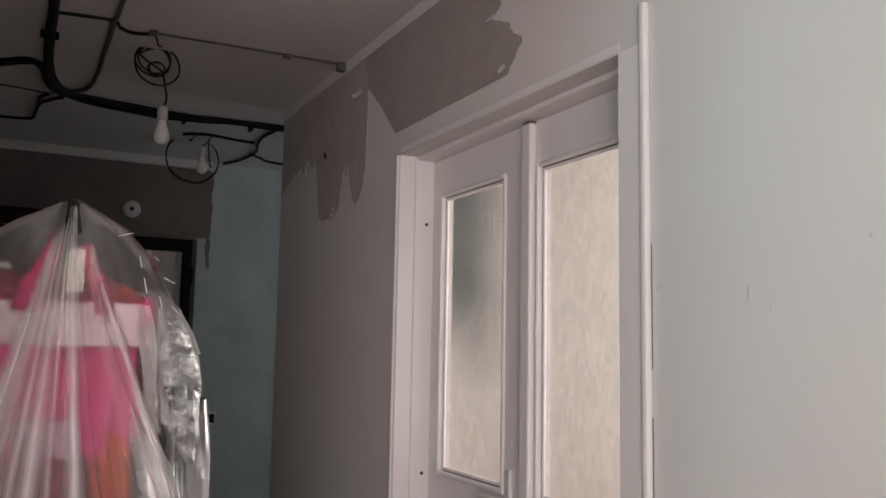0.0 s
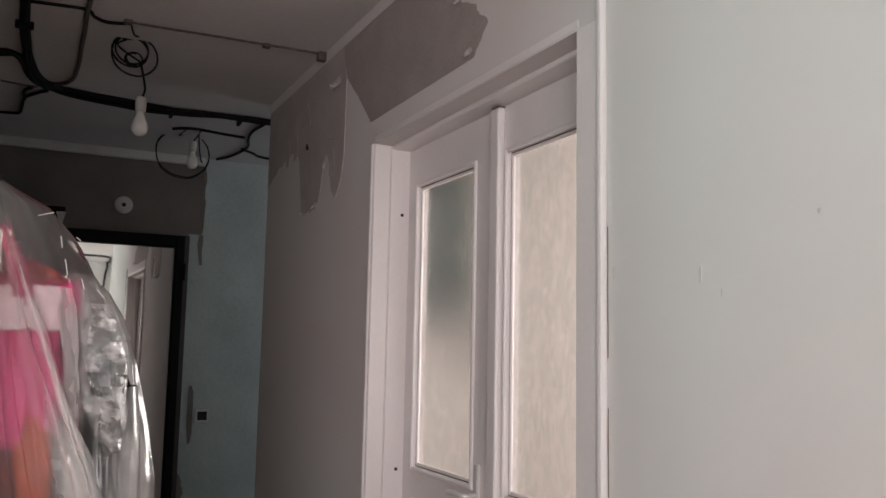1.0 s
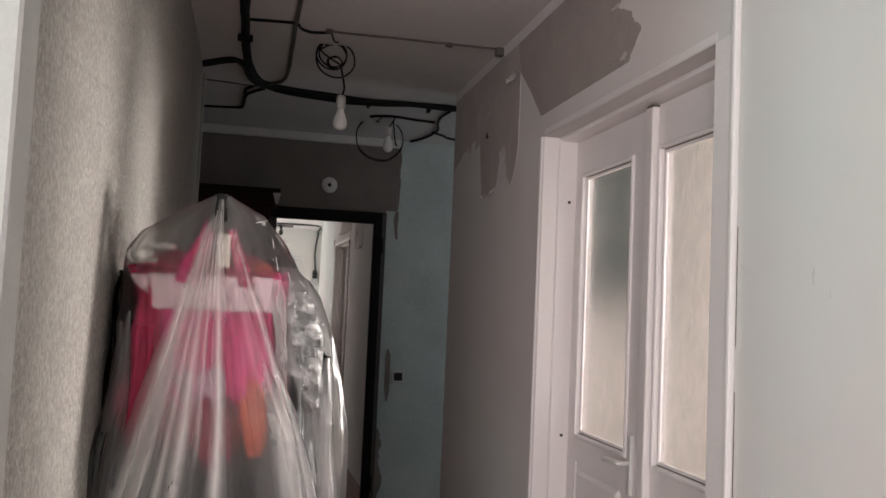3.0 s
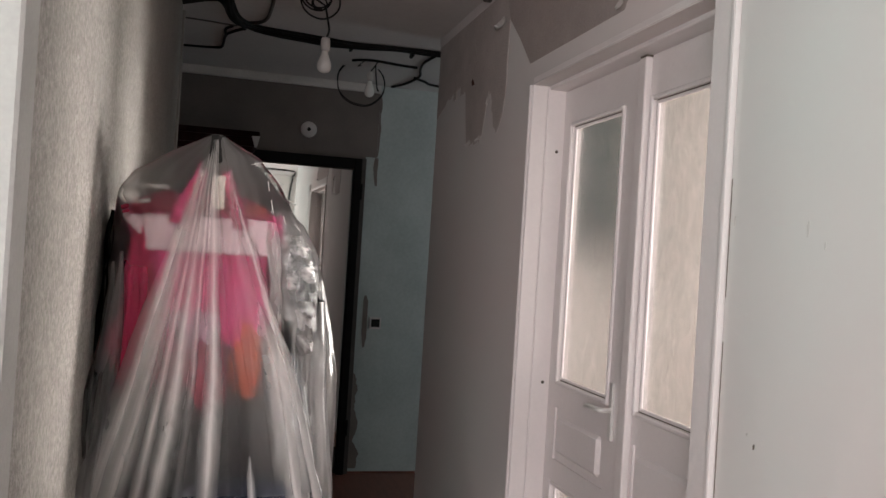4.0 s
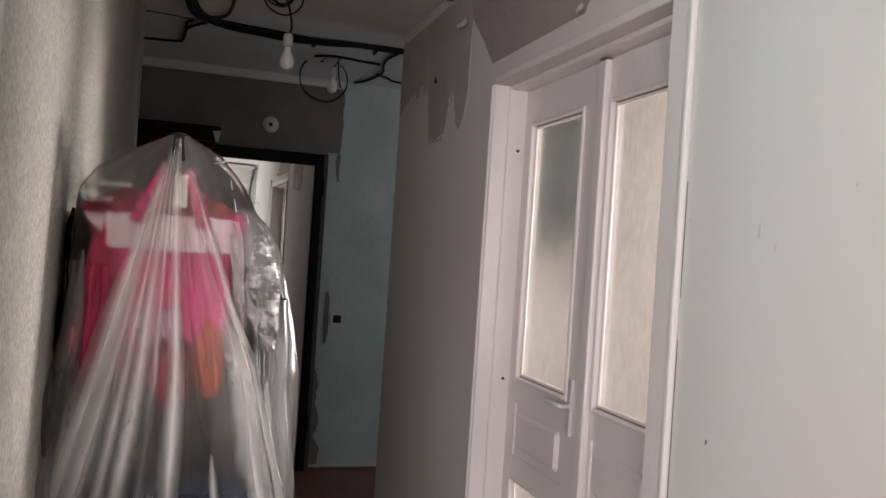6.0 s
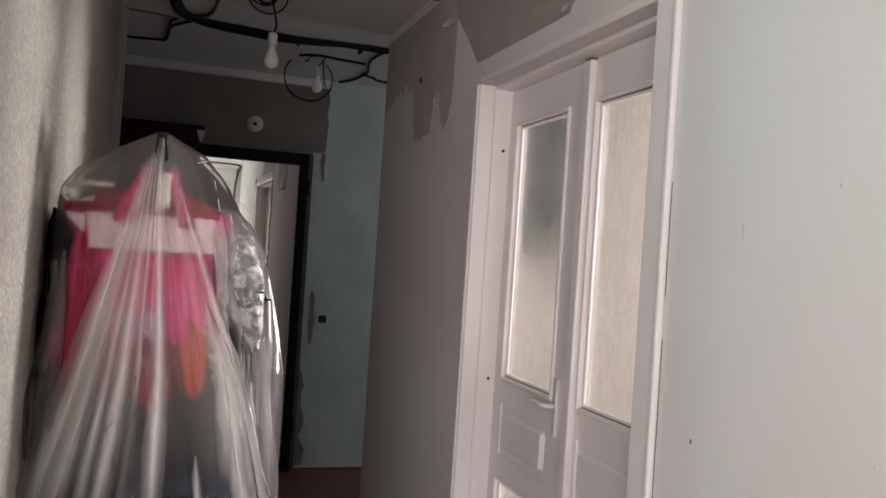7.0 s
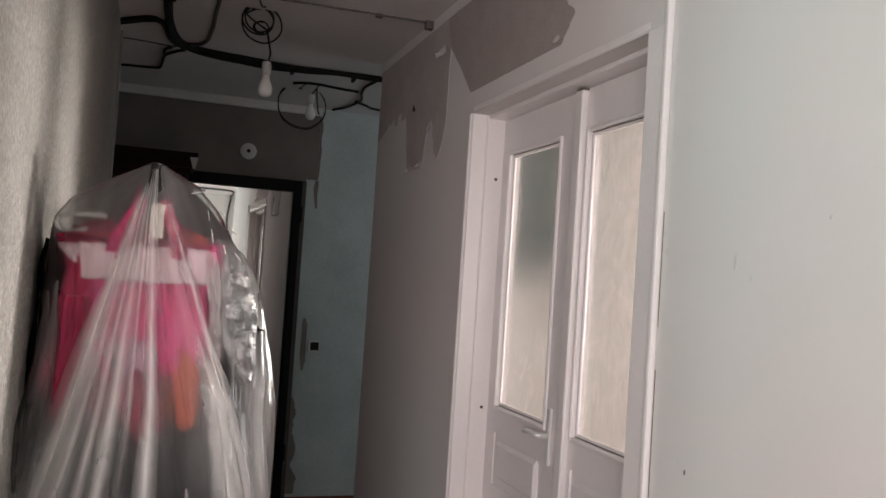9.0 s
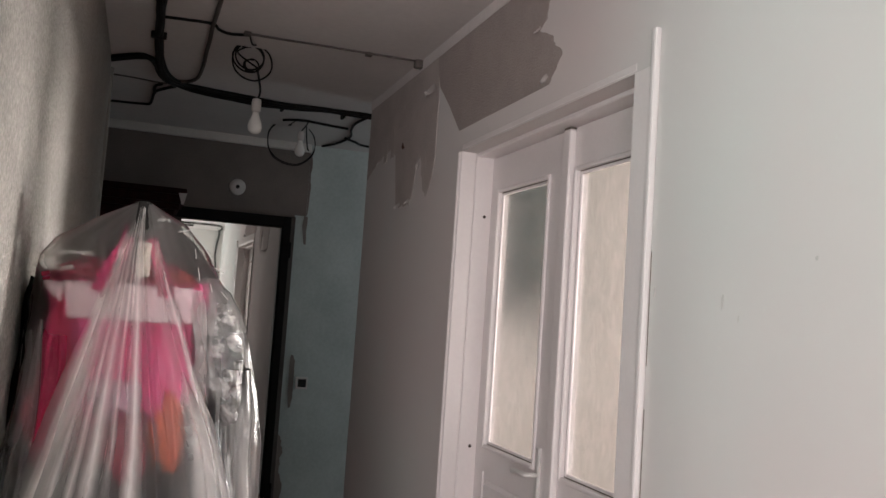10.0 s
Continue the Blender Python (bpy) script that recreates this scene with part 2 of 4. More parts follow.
        soft.inputs["Roughness"].default_value, soft.inputs["IOR"].default_value = 0.5, 1.12
        through_film.inputs[0].default_value = {"gather": 0.62, "milky": 0.42, "film": 0.22, "crisp": 0.06, "pleat": 0.3, "panel": 0.35}[kind]
        if kind == "gather":
            blur = n.new("ShaderNodeValToRGB")
            blur.color_ramp.elements[0].color = blur.color_ramp.elements[1].color = (0.10, 0.10, 0.10, 1)
            for at, v in ((0.20, 0.10), (0.44, 0.78), (0.58, 0.60), (0.66, 0.12)):
                blur.color_ramp.elements.new(at).color = (v, v, v, 1)
            l.new(sep.outputs["Y"], blur.inputs["Fac"]), l.new(blur.outputs[0], through_film.inputs[0])
        l.new(tr.outputs[0], through_film.inputs[1]), l.new(soft.outputs[0], through_film.inputs[2])
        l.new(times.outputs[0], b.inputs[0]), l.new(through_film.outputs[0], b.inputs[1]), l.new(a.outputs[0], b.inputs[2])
        l.new(fr.outputs[0], c.inputs[0]), l.new(b.outputs[0], c.inputs[1]), l.new(gl.outputs[0], c.inputs[2])
        l.new(c.outputs[0], out.inputs["Surface"])
    return m


M_MIRROR, M_GLASS = clear("mirror_glass", "mirror"), clear("figured_glass", "glass")
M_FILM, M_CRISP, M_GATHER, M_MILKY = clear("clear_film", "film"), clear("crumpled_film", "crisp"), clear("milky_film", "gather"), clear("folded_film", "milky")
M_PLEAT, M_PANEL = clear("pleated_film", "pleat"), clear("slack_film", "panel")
# pale colour of the painted glints on the film's shoulder
M_GLINT = mat("film_glint", (0.66, 0.64, 0.62), (0.48, 0.46, 0.45), 0.2, 60, 200, 0.05)
M_BULB = bpy.data.materials.new("opal_glass")
M_BULB.use_nodes = True
M_BULB.node_tree.nodes["Principled BSDF"].inputs["Base Color"].default_value = (0.80, 0.78, 0.76, 1)
M_BULB.node_tree.nodes["Principled BSDF"].inputs["Roughness"].default_value = 0.12


# ---- mesh helpers ----
def box(bm, x0, x1, y0, y1, z0, z1, bevel=0.0, seg=1):
    vs = [bm.verts.new(p) for p in ((x0, y0, z0), (x1, y0, z0), (x1, y1, z0), (x0, y1, z0), (x0, y0, z1), (x1, y0, z1), (x1, y1, z1), (x0, y1, z1))]
    fs = [bm.faces.new([vs[i] for i in q]) for q in ((3, 2, 1, 0), (4, 5, 6, 7), (0, 1, 5, 4), (1, 2, 6, 5), (2, 3, 7, 6), (3, 0, 4, 7))]
    if bevel:
        es = list({e for f in fs for e in f.edges})
        bmesh.ops.bevel(bm, geom=es, offset=bevel, segments=seg, affect="EDGES", profile=0.6)
    return bm


def boxes(*rows, bevel=0.0, seg=1):
    bm = bmesh.new()
    for r in rows:
        box(bm, *r, bevel=bevel, seg=seg)
    return bm


def smooth_path(pts, n=10):
    out = []
    for i in range(len(pts) - 1):
        p = [Vector(pts[max(0, min(len(pts) - 1, i + k))]) for k in (-1, 0, 1, 2)]
        for j in range(n):
            t = j / n
            out.append(0.5 * (2 * p[1] + (p[2] - p[0]) * t + (2 * p[0] - 5 * p[1] + 4 * p[2] - p[3]) * t * t + (3 * p[1] - p[0] - 3 * p[2] + p[3]) * t ** 3))
    return out + [Vector(pts[-1])]


def tube(bm, pts, r, sides=7, n=10, wobble=0.0, seed=0):
    path = smooth_path(pts, n)
    rings, side = [], Vector((0.31, 0.2, 0.93))
    for i, p in enumerate(path):
        d = (path[min(i + 1, len(path) - 1)] - path[max(i - 1, 0)]).normalized()
        u = d.cross(side)
        u = u.normalized() if u.length > 0.05 else d.cross(Vector((1, 0, 0))).normalized()
        v = d.cross(u)
        q = p + wobble * noise.noise_vector(p * 5 + Vector((seed, seed, 0)))
        rings.append([bm.verts.new(q + r * (math.cos(a) * u + math.sin(a) * v)) for a in [math.tau * k / sides for k in range(sides)]])
    for a, b in zip(rings, rings[1:]):
        for k in range(sides):
            bm.faces.new((a[k], a[(k + 1) % sides], b[(k + 1) % sides], b[k]))
    bm.faces.new(rings[0][::-1]), bm.faces.new(rings[-1])
    return bm


def lathe(bm, centre, profile, sides=24, axis="z"):
    """profile: (radius, height along the axis)."""
    rings = []
    for r, h in profile:
        ring = []
        for k in range(sides):
            a = math.tau * k / sides
            c, s = r * math.cos(a), r * math.sin(a)
            o = {"z": (c, s, h), "y": (c, h, s), "x": (h, c, s)}[axis]
            ring.append(bm.verts.new(Vector(centre) + Vector(o)))
        rings.append(ring)
    for a, b in zip(rings, rings[1:]):
        for k in range(sides):
            bm.faces.new((a[k], a[(k + 1) % sides], b[(k + 1) % sides], b[k]))
    bm.faces.new(rings[0][::-1]), bm.faces.new(rings[-1])
    return bm


def prism(bm, outline, axis, at, thick):
    """A flat sheet with a free outline: on a wall of constant x the outline is (y, z), of constant y (x, z)."""
    def place(a, b, d):
        return (at + d, a, b) if axis == "x" else (a, at + d, b)
    front = [bm.verts.new(place(a, b, thick)) for a, b in outline]
    back = [bm.verts.new(place(a, b, 0)) for a, b in outline]
    f = bm.faces.new(front)
    bm.faces.new(back[::-1])
    for i in range(len(outline)):
        j = (i + 1) % len(outline)
        bm.faces.new((front[i], back[i], back[j], front[j]))
    bmesh.ops.triangulate(bm, faces=[f], ngon_method="EAR_CLIP")
    bmesh.ops.recalc_face_normals(bm, faces=bm.faces[:])
    return bm


def torn(outline, rough, step=0.012, seed=0):
    """The outline with those sides made ragged whose first corner has a third value."""
    rng, out = random.Random(seed), []
    for i, p in enumerate(outline):
        q = outline[(i + 1) % len(outline)]
        out.append((p[0], p[1]))
        if len(p) > 2:
            ln = math.hypot(q[0] - p[0], q[1] - p[1])
            k = max(1, int(ln / step))
            nx, ny = -(q[1] - p[1]) / ln, (q[0] - p[0]) / ln
            for j in range(1, k):
                d = rough * p[2] * (noise.noise(Vector((j * step * 22, seed * 3.1, i))) + 0.5 * rng.uniform(-1, 1))
                out.append((p[0] + (q[0] - p[0]) * j / k + nx * d, p[1] + (q[1] - p[1]) * j / k + ny * d))
    return out


def part(name, bm, material, parent=None, label="", smooth=False):
    me = bpy.data.meshes.new(name)
    bmesh.ops.recalc_face_normals(bm, faces=bm.faces[:])
    bm.to_mesh(me)
    bm.free()
    if smooth:
        for f in me.polygons:
            f.use_smooth = True
    me.materials.append(material)
    ob = new(name, me)
    if parent is not None:
        ob.parent = parent
        ob.matrix_parent_inverse = parent.matrix_world.inverted()
    return tagged(ob, label)


def thing(name, at, label, category, group="", kind=""):
    ob = new(name)
    ob.empty_display_size = 0.05
    ob.matrix_world = Matrix.Translation(at)
    bpy.context.view_layer.update()
    return tagged(ob, label, category, group, kind)


def structure(name, bm, material, label):
    return tagged(part(name, bm, material), label, name.split("_")[0], kind="structure")


# ---- the large structure ----
DY0, DY1, DTOP = 1.354, 2.455, 2.005          # the double door's opening
wall_right = structure("wall_right", boxes((XR, 1.28, -0.15, DY0, 0, CEIL), (XR, 1.28, DY1, 3.80, 0, CEIL), (XR, 1.28, DY0, DY1, DTOP, CEIL)), M_PAINT, "corridor wall with pale painted paper, partly torn off")
structure("wall_left", boxes((XL - 0.14, XL, 0.74, 3.74, 0, CEIL)), M_LEFT, "corridor wall with grey-beige textured wallpaper")
structure("wall_end", boxes((-1.6, 0.97, YF, YF + 0.12, 0, CEIL), (0.97, 1.04, YF, YF + 0.12, 2.01, CEIL)), M_GREY, "corridor end wall with dark grey wallpaper")
structure("wall_end_plaster", boxes((1.04, 4.0, YF + 0.003, YF + 0.12, 0, CEIL), (0.97, 1.04, YF + 0.003, YF + 0.12, 0, 2.01)), M_GREEN, "end wall stripped to pale green plaster")
structure("floor", boxes((-3.6, 6.6, -2.7, 5.3, -0.1, 0)), M_FLOOR, "red-brown board floor")
# pale sheet added to whiten the mirrored floor and lift the bounce light
structure("floor_cover", boxes((-3.44, 1.31, -2.49, -0.45, 0.0, 0.006)), mat("pale_sheet", (0.72, 0.69, 0.67), (0.64, 0.61, 0.59), 0.4, 3, 60, 0.2, 12), "made-up pale sheet over the floor boards, whitens the mirrored view")
structure("ceiling", boxes((-3.6, 6.6, -2.7, 5.3, CEIL, CEIL + 0.1)), M_CEIL, "grey-white ceiling with surface cables")
structure("wall_back", boxes((-3.6, -1.95, -2.62, -2.5, 0, CEIL), (-0.35, 1.5, -2.62, -2.5, 0, CEIL), (-1.95, -0.35, -2.62, -2.5, 0, 0.7), (-1.95, -0.35, -2.62, -2.5, 2.3, CEIL)), M_WHITE, "white wall behind the corridor's near end")
structure("wall_back_side", boxes((1.32, 1.5, -2.5, -0.15, 0, CEIL)), M_WHITE, "white wall beside the corridor's near end")
structure("wall_living", boxes((-3.6, -3.45, -2.5, -1.85, 0, CEIL), (-3.6, -3.45, -0.15, 0.74, 0, CEIL), (-3.6, -3.45, -1.85, -0.15, 0, 0.75), (-3.6, -3.45, -1.85, -0.15, 2.25, CEIL), (-3.6, XL - 0.14, 0.74, 0.86, 0, CEIL)), M_WHITE, "plain white wall of the open space behind")
# unseen block, added to keep the side window's light off the lower right wall
structure("half_wall", boxes((-1.02, -0.90, -0.85, 0.30, 0, 1.42)), M_WHITE, "unseen low block added to shade the lower right wall")
structure("wall_bedroom", boxes((1.28, 6.2, -0.1, 0.0, 0, CEIL), (1.28, 6.2, 3.68, 3.80, 0, CEIL), (6.05, 6.2, 0.0, 2.6, 0, CEIL), (6.05, 6.2, 3.66, 3.68, 0, CEIL), (6.05, 6.2, 2.6, 3.66, 0, 0.85), (6.05, 6.2, 2.6, 3.66, 2.3, CEIL)), mat("bedroom_paper", (0.60, 0.59, 0.565), (0.54, 0.53, 0.51), 0.85, 4, 60, 0.2), "beige wall of the room behind the glazed doors")
structure("wall_hall", boxes((-1.6, -1.48, 3.74, 5.12, 0, CEIL), (-1.6, XL - 0.14, 3.62, 3.74, 0, CEIL), (4.0, 4.12, 3.8, 5.24, 0, CEIL)), M_GREY, "dark papered wall of the side passage")
structure("trim_corner", boxes((XL - 0.145, XL + 0.012, 3.74, 3.775, 0, CEIL - 0.03), bevel=0.004), mat("grey_strip", (0.27, 0.255, 0.235), (0.22, 0.205, 0.19), 0.6), "dull grey plastic strip along the wall's outer corner")
structure("trim_opening", boxes((XL - 0.15, XL + 0.012, 0.70, 0.775, 0, CEIL - 0.01), bevel=0.004), mat("grey_casing", (0.40, 0.39, 0.375), (0.34, 0.33, 0.32), 0.7), "pale grey casing at the end of the papered wall")
structure("cornice", boxes((-1.48, 1.04, YF - 0.035, YF, 2.418, CEIL), bevel=0.008, seg=2), M_CORNICE, "white cornice strip over dark wallpaper")

structure("trim_whitewash", boxes((XR - 0.0035, XR, 0.0, 3.80, CEIL - 0.043, CEIL)), M_CEIL, "band of ceiling whitewash lapped over the wall top")

# torn paper on the corridor wall
def level(rows, v):
    """The second value, by straight lines between rows, at the first value v."""
    for (a, p), (b, q) in zip(rows, rows[1:]):
        if v <= b:
            return p + (q - p) * (v - a) / (b - a)
    return rows[-1][1]


def ragged(v, size, seed):
    return size * (noise.noise(Vector((v * 16, seed, 0.3))) + 0.6 * noise.noise(Vector((v * 55, seed, 4.3))) + 0.3 * noise.noise(Vector((v * 160, seed, 7.7))))


def strip_patch(rows):
    """A thin sheet on the corridor wall from rows of (y, z) pairs: one edge, the other edge."""
    bm, prev = bmesh.new(), None
    for (y0, z0), (y1, z1), d in rows:
        row = [bm.verts.new(p) for p in ((XR, y0, z0), (XR - d, y0, z0), (XR - d, y1, z1), (XR, y1, z1))]
        if prev:
            for k in range(4):
                bm.faces.new((prev[k], prev[(k + 1) % 4], row[(k + 1) % 4], row[k]))
        else:
            bm.faces.new(row)
        prev = row
    bm.faces.new(prev[::-1])
    return bm


near_edge = [(2.087, 1.80), (2.125, 1.765), (2.165, 1.742), (2.19, 1.785), (2.225, 1.80), (2.262, 1.885), (2.285, 1.835), (2.34, 1.835), (CEIL, 1.86)]
far_edge = [(2.087, 2.505), (2.20, 2.625), (2.306, 2.755), (2.36, 2.84), (CEIL, 2.95)]
zs = [2.087 + (CEIL - 2.087) * i / 110 for i in range(111)]
structure("bare_patch_door", strip_patch([((level(near_edge, z) + ragged(z, 0.014, 1), z), (level(far_edge, z), z), 0.0014) for z in zs]), M_PAPER, "rough brown patch where wallpaper was torn off")
low_edge = [(2.752, 2.285), (2.756, 2.02), (2.785, 1.94), (2.845, 1.89), (2.885, 1.92), (2.915, 2.02), (2.945, 2.06), (2.985, 2.03), (3.03, 1.90), (3.25, 1.885), (3.275, 1.98), (3.305, 2.12), (3.40, 2.16), (3.53, 2.15), (3.62, 2.13), (3.70, 2.11), (3.797, 2.08)]
top_edge = [(2.752, 2.308), (2.775, 2.36), (2.80, CEIL), (3.8, CEIL)]
ys = [2.752 + (3.797 - 2.752) * i / 200 for i in range(201)]
structure("bare_patch_corner", strip_patch([((y, level(low_edge, y) + ragged(y, 0.014, 6)), (y, level(top_edge, y)), 0.0019) for y in ys]), M_PAPER_THIN, "rough brown patch where wallpaper was torn off")


def flap(bm, y, z, dy, dz, out, n=6):
    """A curl of torn paper that stands off the wall."""
    rows = []
    for i in range(n + 1):
        t = i / n
        a = t * 2.4
        d = out * (1 - math.cos(a)) * 0.6 + 0.004
        rows.append([bm.verts.new((XR - d - 0.004 * k, y + dy * math.sin(a) * 0.8 + 0.2 * dz * k + 0.15 * dy * noise.noise(Vector((y * 9, t * 4, k * 3))), z + dz * (0.15 + 0.85 * k) * (1 - 0.75 * t) - 0.012 * t + 0.3 * dz * noise.noise(Vector((t * 5, k * 2, y * 7))))) for k in (0, 0.5, 1)])
    for a, b in zip(rows, rows[1:]):
        for k in (0, 1):
            bm.faces.new((a[k], a[k + 1], b[k + 1], b[k]))
    bmesh.ops.solidify(bm, geom=bm.faces[:], thickness=0.0012)
    return bm


for y, z, dy, dz, o in ((2.79, 2.29, 0.055, 0.042, 0.03), (1.805, 2.10, 0.022, 0.020, 0.016), (1.868, 2.262, 0.030, 0.008, 0.012), (3.17, 1.885, 0.05, 0.018, 0.016), (3.04, 1.89, 0.02, 0.016, 0.016), (2.935, 2.02, 0.02, 0.045, 0.008)):
    part("paper_curl", flap(bmesh.new(), y, z, dy, dz, o), M_PAINT, wall_right, "curled edge of torn pale paper", True)
for y0, y1, z0, z1, seed in ((3.165, 3.285, 2.235, 2.345, 11), (2.855, 2.915, 1.99, 2.075, 21), (3.335, 3.385, 2.13, 2.27, 24), (3.45, 3.50, 2.12, 2.25, 31), (3.06, 3.20, 1.885, 1.925, 37)):
    mid, half = (y0 + y1) / 2, (y1 - y0) / 2
    part("paper_remnant", strip_patch([((y, z0 + ragged(y, 0.02, seed)), (y, max(z0 + 0.02, z1 + ragged(y, 0.02, seed + 3) - (z1 - z0) * 0.7 * (abs(y - mid) / half) ** 1.5)), 0.0026) for y in [y0 + (y1 - y0) * i / 40 for i in range(41)]]), M_REMNANT, wall_right, "scrap of pale paper left on the wall")
part("hole", prism(bmesh.new(), [(3.17, 2.135), (3.20, 2.165), (3.215, 2.15), (3.205, 2.135)], "x", XR - 0.0019, -0.002), M_RUST, wall_right, "rust-stained hole in the plaster")
for y, z, w, h, s in ((1.028, 1.495, 0.007, 0.030, M_SCUFF), (1.147, 1.085, 0.005, 0.011, M_SCREW_CHIP), (0.982, 1.465, 0.004, 0.014, M_SCUFF), (1.249, 1.514, 0.005, 0.022, M_SCUFF), (1.171, 1.103, 0.004, 0.006, M_SCUFF), (0.70, 1.15, 0.006, 0.008, M_SCUFF), (0.80, 1.566, 0.006, 0.008, M_SCUFF)):
    part("scuff", prism(bmesh.new(), [(y - w / 2, z + h * 0.3), (y - w * 0.2, z + h / 2), (y + w / 2, z + h * 0.2), (y + w * 0.3, z - h / 2), (y - w * 0.3, z - h * 0.35)], "x", XR, -0.0012), s, wall_right, "small dark chip in the paint")

# ---- the glazed double door ----
double_door = thing("door_1", (1.22, 1.91, 0), "white-painted double door with figured glass panes, closed", "door", kind="structure")
c = double_door
part("casing_head", boxes((XR - 0.003, XR, 1.283, 2.474, 2.005, 2.085)), M_PAINT, c)
part("casing_side", boxes((XR - 0.012, XR, DY1 + 0.005, 2.474, 0, 2.005), bevel=0.003), M_GLOSS, c)
part("casing_side", boxes((XR - 0.009, XR, 1.283, DY0 + 0.002, 0, 2.005), bevel=0.002), M_GLOSS, c)
part("edge_bead", boxes((XR - 0.016, XR, 1.267, 1.283, 0, 2.084), bevel=0.005, seg=2), M_GLOSS, c, "rounded white bead along the casing")
# thin brown lines beside the bead, in three lengths
for z0, z1 in ((0.0, 0.62), (0.70, 1.27), (1.36, 1.60)):
    part("dark_line", boxes((XR - 0.0012, XR + 0.001, 1.2656, 1.267, z0, z1)), M_SCREW_CHIP, c, "thin dark line beside the bead")
part("jamb", boxes((XR - 0.006, 1.145, DY1 - 0.004, DY1 + 0.03, 0, 2.006), (1.146, 1.275, DY1 - 0.005, DY1 + 0.03, 0, 2.003), bevel=0.003), M_GLOSS, c)
part("jamb", boxes((XR - 0.006, 1.155, DY0 - 0.03, DY0 + 0.004, 0, 2.006), (1.155, 1.275, DY0 - 0.03, DY0 + 0.014, 0, 2.003), bevel=0.003), M_GLOSS, c)
part("head_jamb", boxes((XR - 0.004, 1.15, DY0, DY1, 2.008, 2.03), (1.15, 1.275, DY0, DY1, 1.993, 2.03), bevel=0.003), M_GLOSS, c)
for z in (1.786, 1.004):
    part("screw", lathe(bmesh.new(), (1.187, DY1 - 0.005, z), [(0.0055, 0.0), (0.0055, -0.002), (0.002, -0.0025)], 12, "y"), M_SCREW, c, "dark countersunk screw head")


def ring(x0, x1, a, b, z0, z1, w, bevel=0.0):
    """Four strips of width w that lie inside the rectangle a to b, z0 to z1."""
    return boxes((x0, x1, a, a + w, z0, z1), (x0, x1, b - w, b, z0, z1), (x0, x1, a + w, b - w, z1 - w, z1), (x0, x1, a + w, b - w, z0, z0 + w), bevel=bevel)


def leaf(y0, y1, a, b):
    """A glazed leaf with its opening from a to b: stiles, rails, glass with beads, a raised panel below."""
    x0, x1 = 1.206, 1.244
    ob = part("leaf", boxes((x0, x1, y0, a, 0.008, 1.988), (x0, x1, b, y1, 0.008, 1.988), (x0, x1, a, b, 1.865, 1.988), (x0, x1, a, b, 0.935, 1.022), (x0, x1, a, b, 0.685, 0.765), (x0, x1, a, b, 0.008, 0.2)), M_GLOSS, c)
    for z0, z1 in ((1.022, 1.865), (0.2, 0.685)):
        part("pane", boxes((1.222, 1.227, a, b, z0, z1)), M_GLASS, ob, "rippled figured glass").visible_shadow = False
        part("bead", ring(x0 - 0.008, x0 + 0.001, a - 0.014, b + 0.008, z0 - 0.012, z1 + 0.010, 0.0125, 0.003), M_GLOSS, ob)
        # dark ring painted in for the bead's shadow on the glass
        part("bead_shade_line", ring(1.2160, 1.2215, a, b, z0, z1, 0.0022), M_SHADE, ob, "dark line painted for the bead's shade round the glass")
        # pale strip set in for the reveal's reflection at the glass edge
        part("reflection_strip", ring(1.2140, 1.2215, a + 0.003, b - 0.003, z0 + 0.003, z1 - 0.003, 0.009, 0.002), M_GLOSS, ob)
    bm = boxes((1.212, 1.236, a, b, 0.765, 0.935))
    box(bm, 1.198, 1.22, a + 0.028, b - 0.022, 0.79, 0.912, bevel=0.012)
    part("panel", bm, M_GLOSS, ob)
    return ob


leaf_far = leaf(1.868, DY1 - 0.016, 1.998, 2.369)
leaf_near = leaf(DY0 + 0.016, 1.866, 1.462, 1.824)
part("astragal", boxes((1.183, 1.206, 1.836, 1.880, 0.008, 1.983), bevel=0.007, seg=3), M_GLOSS, leaf_near, "rounded cover strip between the leaves")
# dark strip stands in for the shade over the astragal
part("top_shade", boxes((1.186, 1.2055, 1.840, 1.876, 1.9835, 1.9885)), M_SHADE, leaf_near, "dark strip put in for the shade above the cover strip")
handle = part("handle", boxes((1.196, 1.206, 1.944, 1.966, 0.915, 1.080), bevel=0.003), M_CHROME, leaf_far, "satin metal lever handle on a long plate")
part("lever", tube(bmesh.new(), [(1.198, 1.955, 1.002), (1.172, 1.955, 1.002), (1.161, 1.968, 1.003), (1.159, 2.00, 1.004), (1.162, 2.042, 1.000)], 0.0075, 10), M_CHROME, handle, "", True)

# ---- the entrance door with its mirror ----
entrance = thing("door_2", (0.56, YF, 0), "black steel entrance door with a full-length mirror, closed", "door", kind="structure")
part("door_frame", boxes((0.895, 0.944, YF - 0.05, YF, 0, 1.99), (0.165, 0.232, YF - 0.05, YF, 0, 1.99), (0.232, 0.895, YF - 0.05, YF, 1.925, 1.99), bevel=0.004), M_BLACK, entrance)
part("casing", boxes((0.944, 0.972, YF - 0.03, YF, 0, 1.995), bevel=0.003), mat("dark_brown_casing", (0.075, 0.062, 0.057), (0.05, 0.042, 0.039), 0.7, 9, 80, 0.2), entrance, "dull dark brown casing strip")
door_leaf = part("leaf", boxes((0.236, 0.891, YF - 0.032, YF - 0.002, 0.01, 1.92), bevel=0.003), M_LEAF, entrance)
mirror = part("mirror", boxes((-0.301, 0.301, -0.002, 0.002, -0.87, 0.87)), M_MIRROR, None, "")
mirror.matrix_world = pose(0.586, YF - 0.037, 1.045, 0, 0, MIRROR_YAW)
bpy.context.view_layer.update()
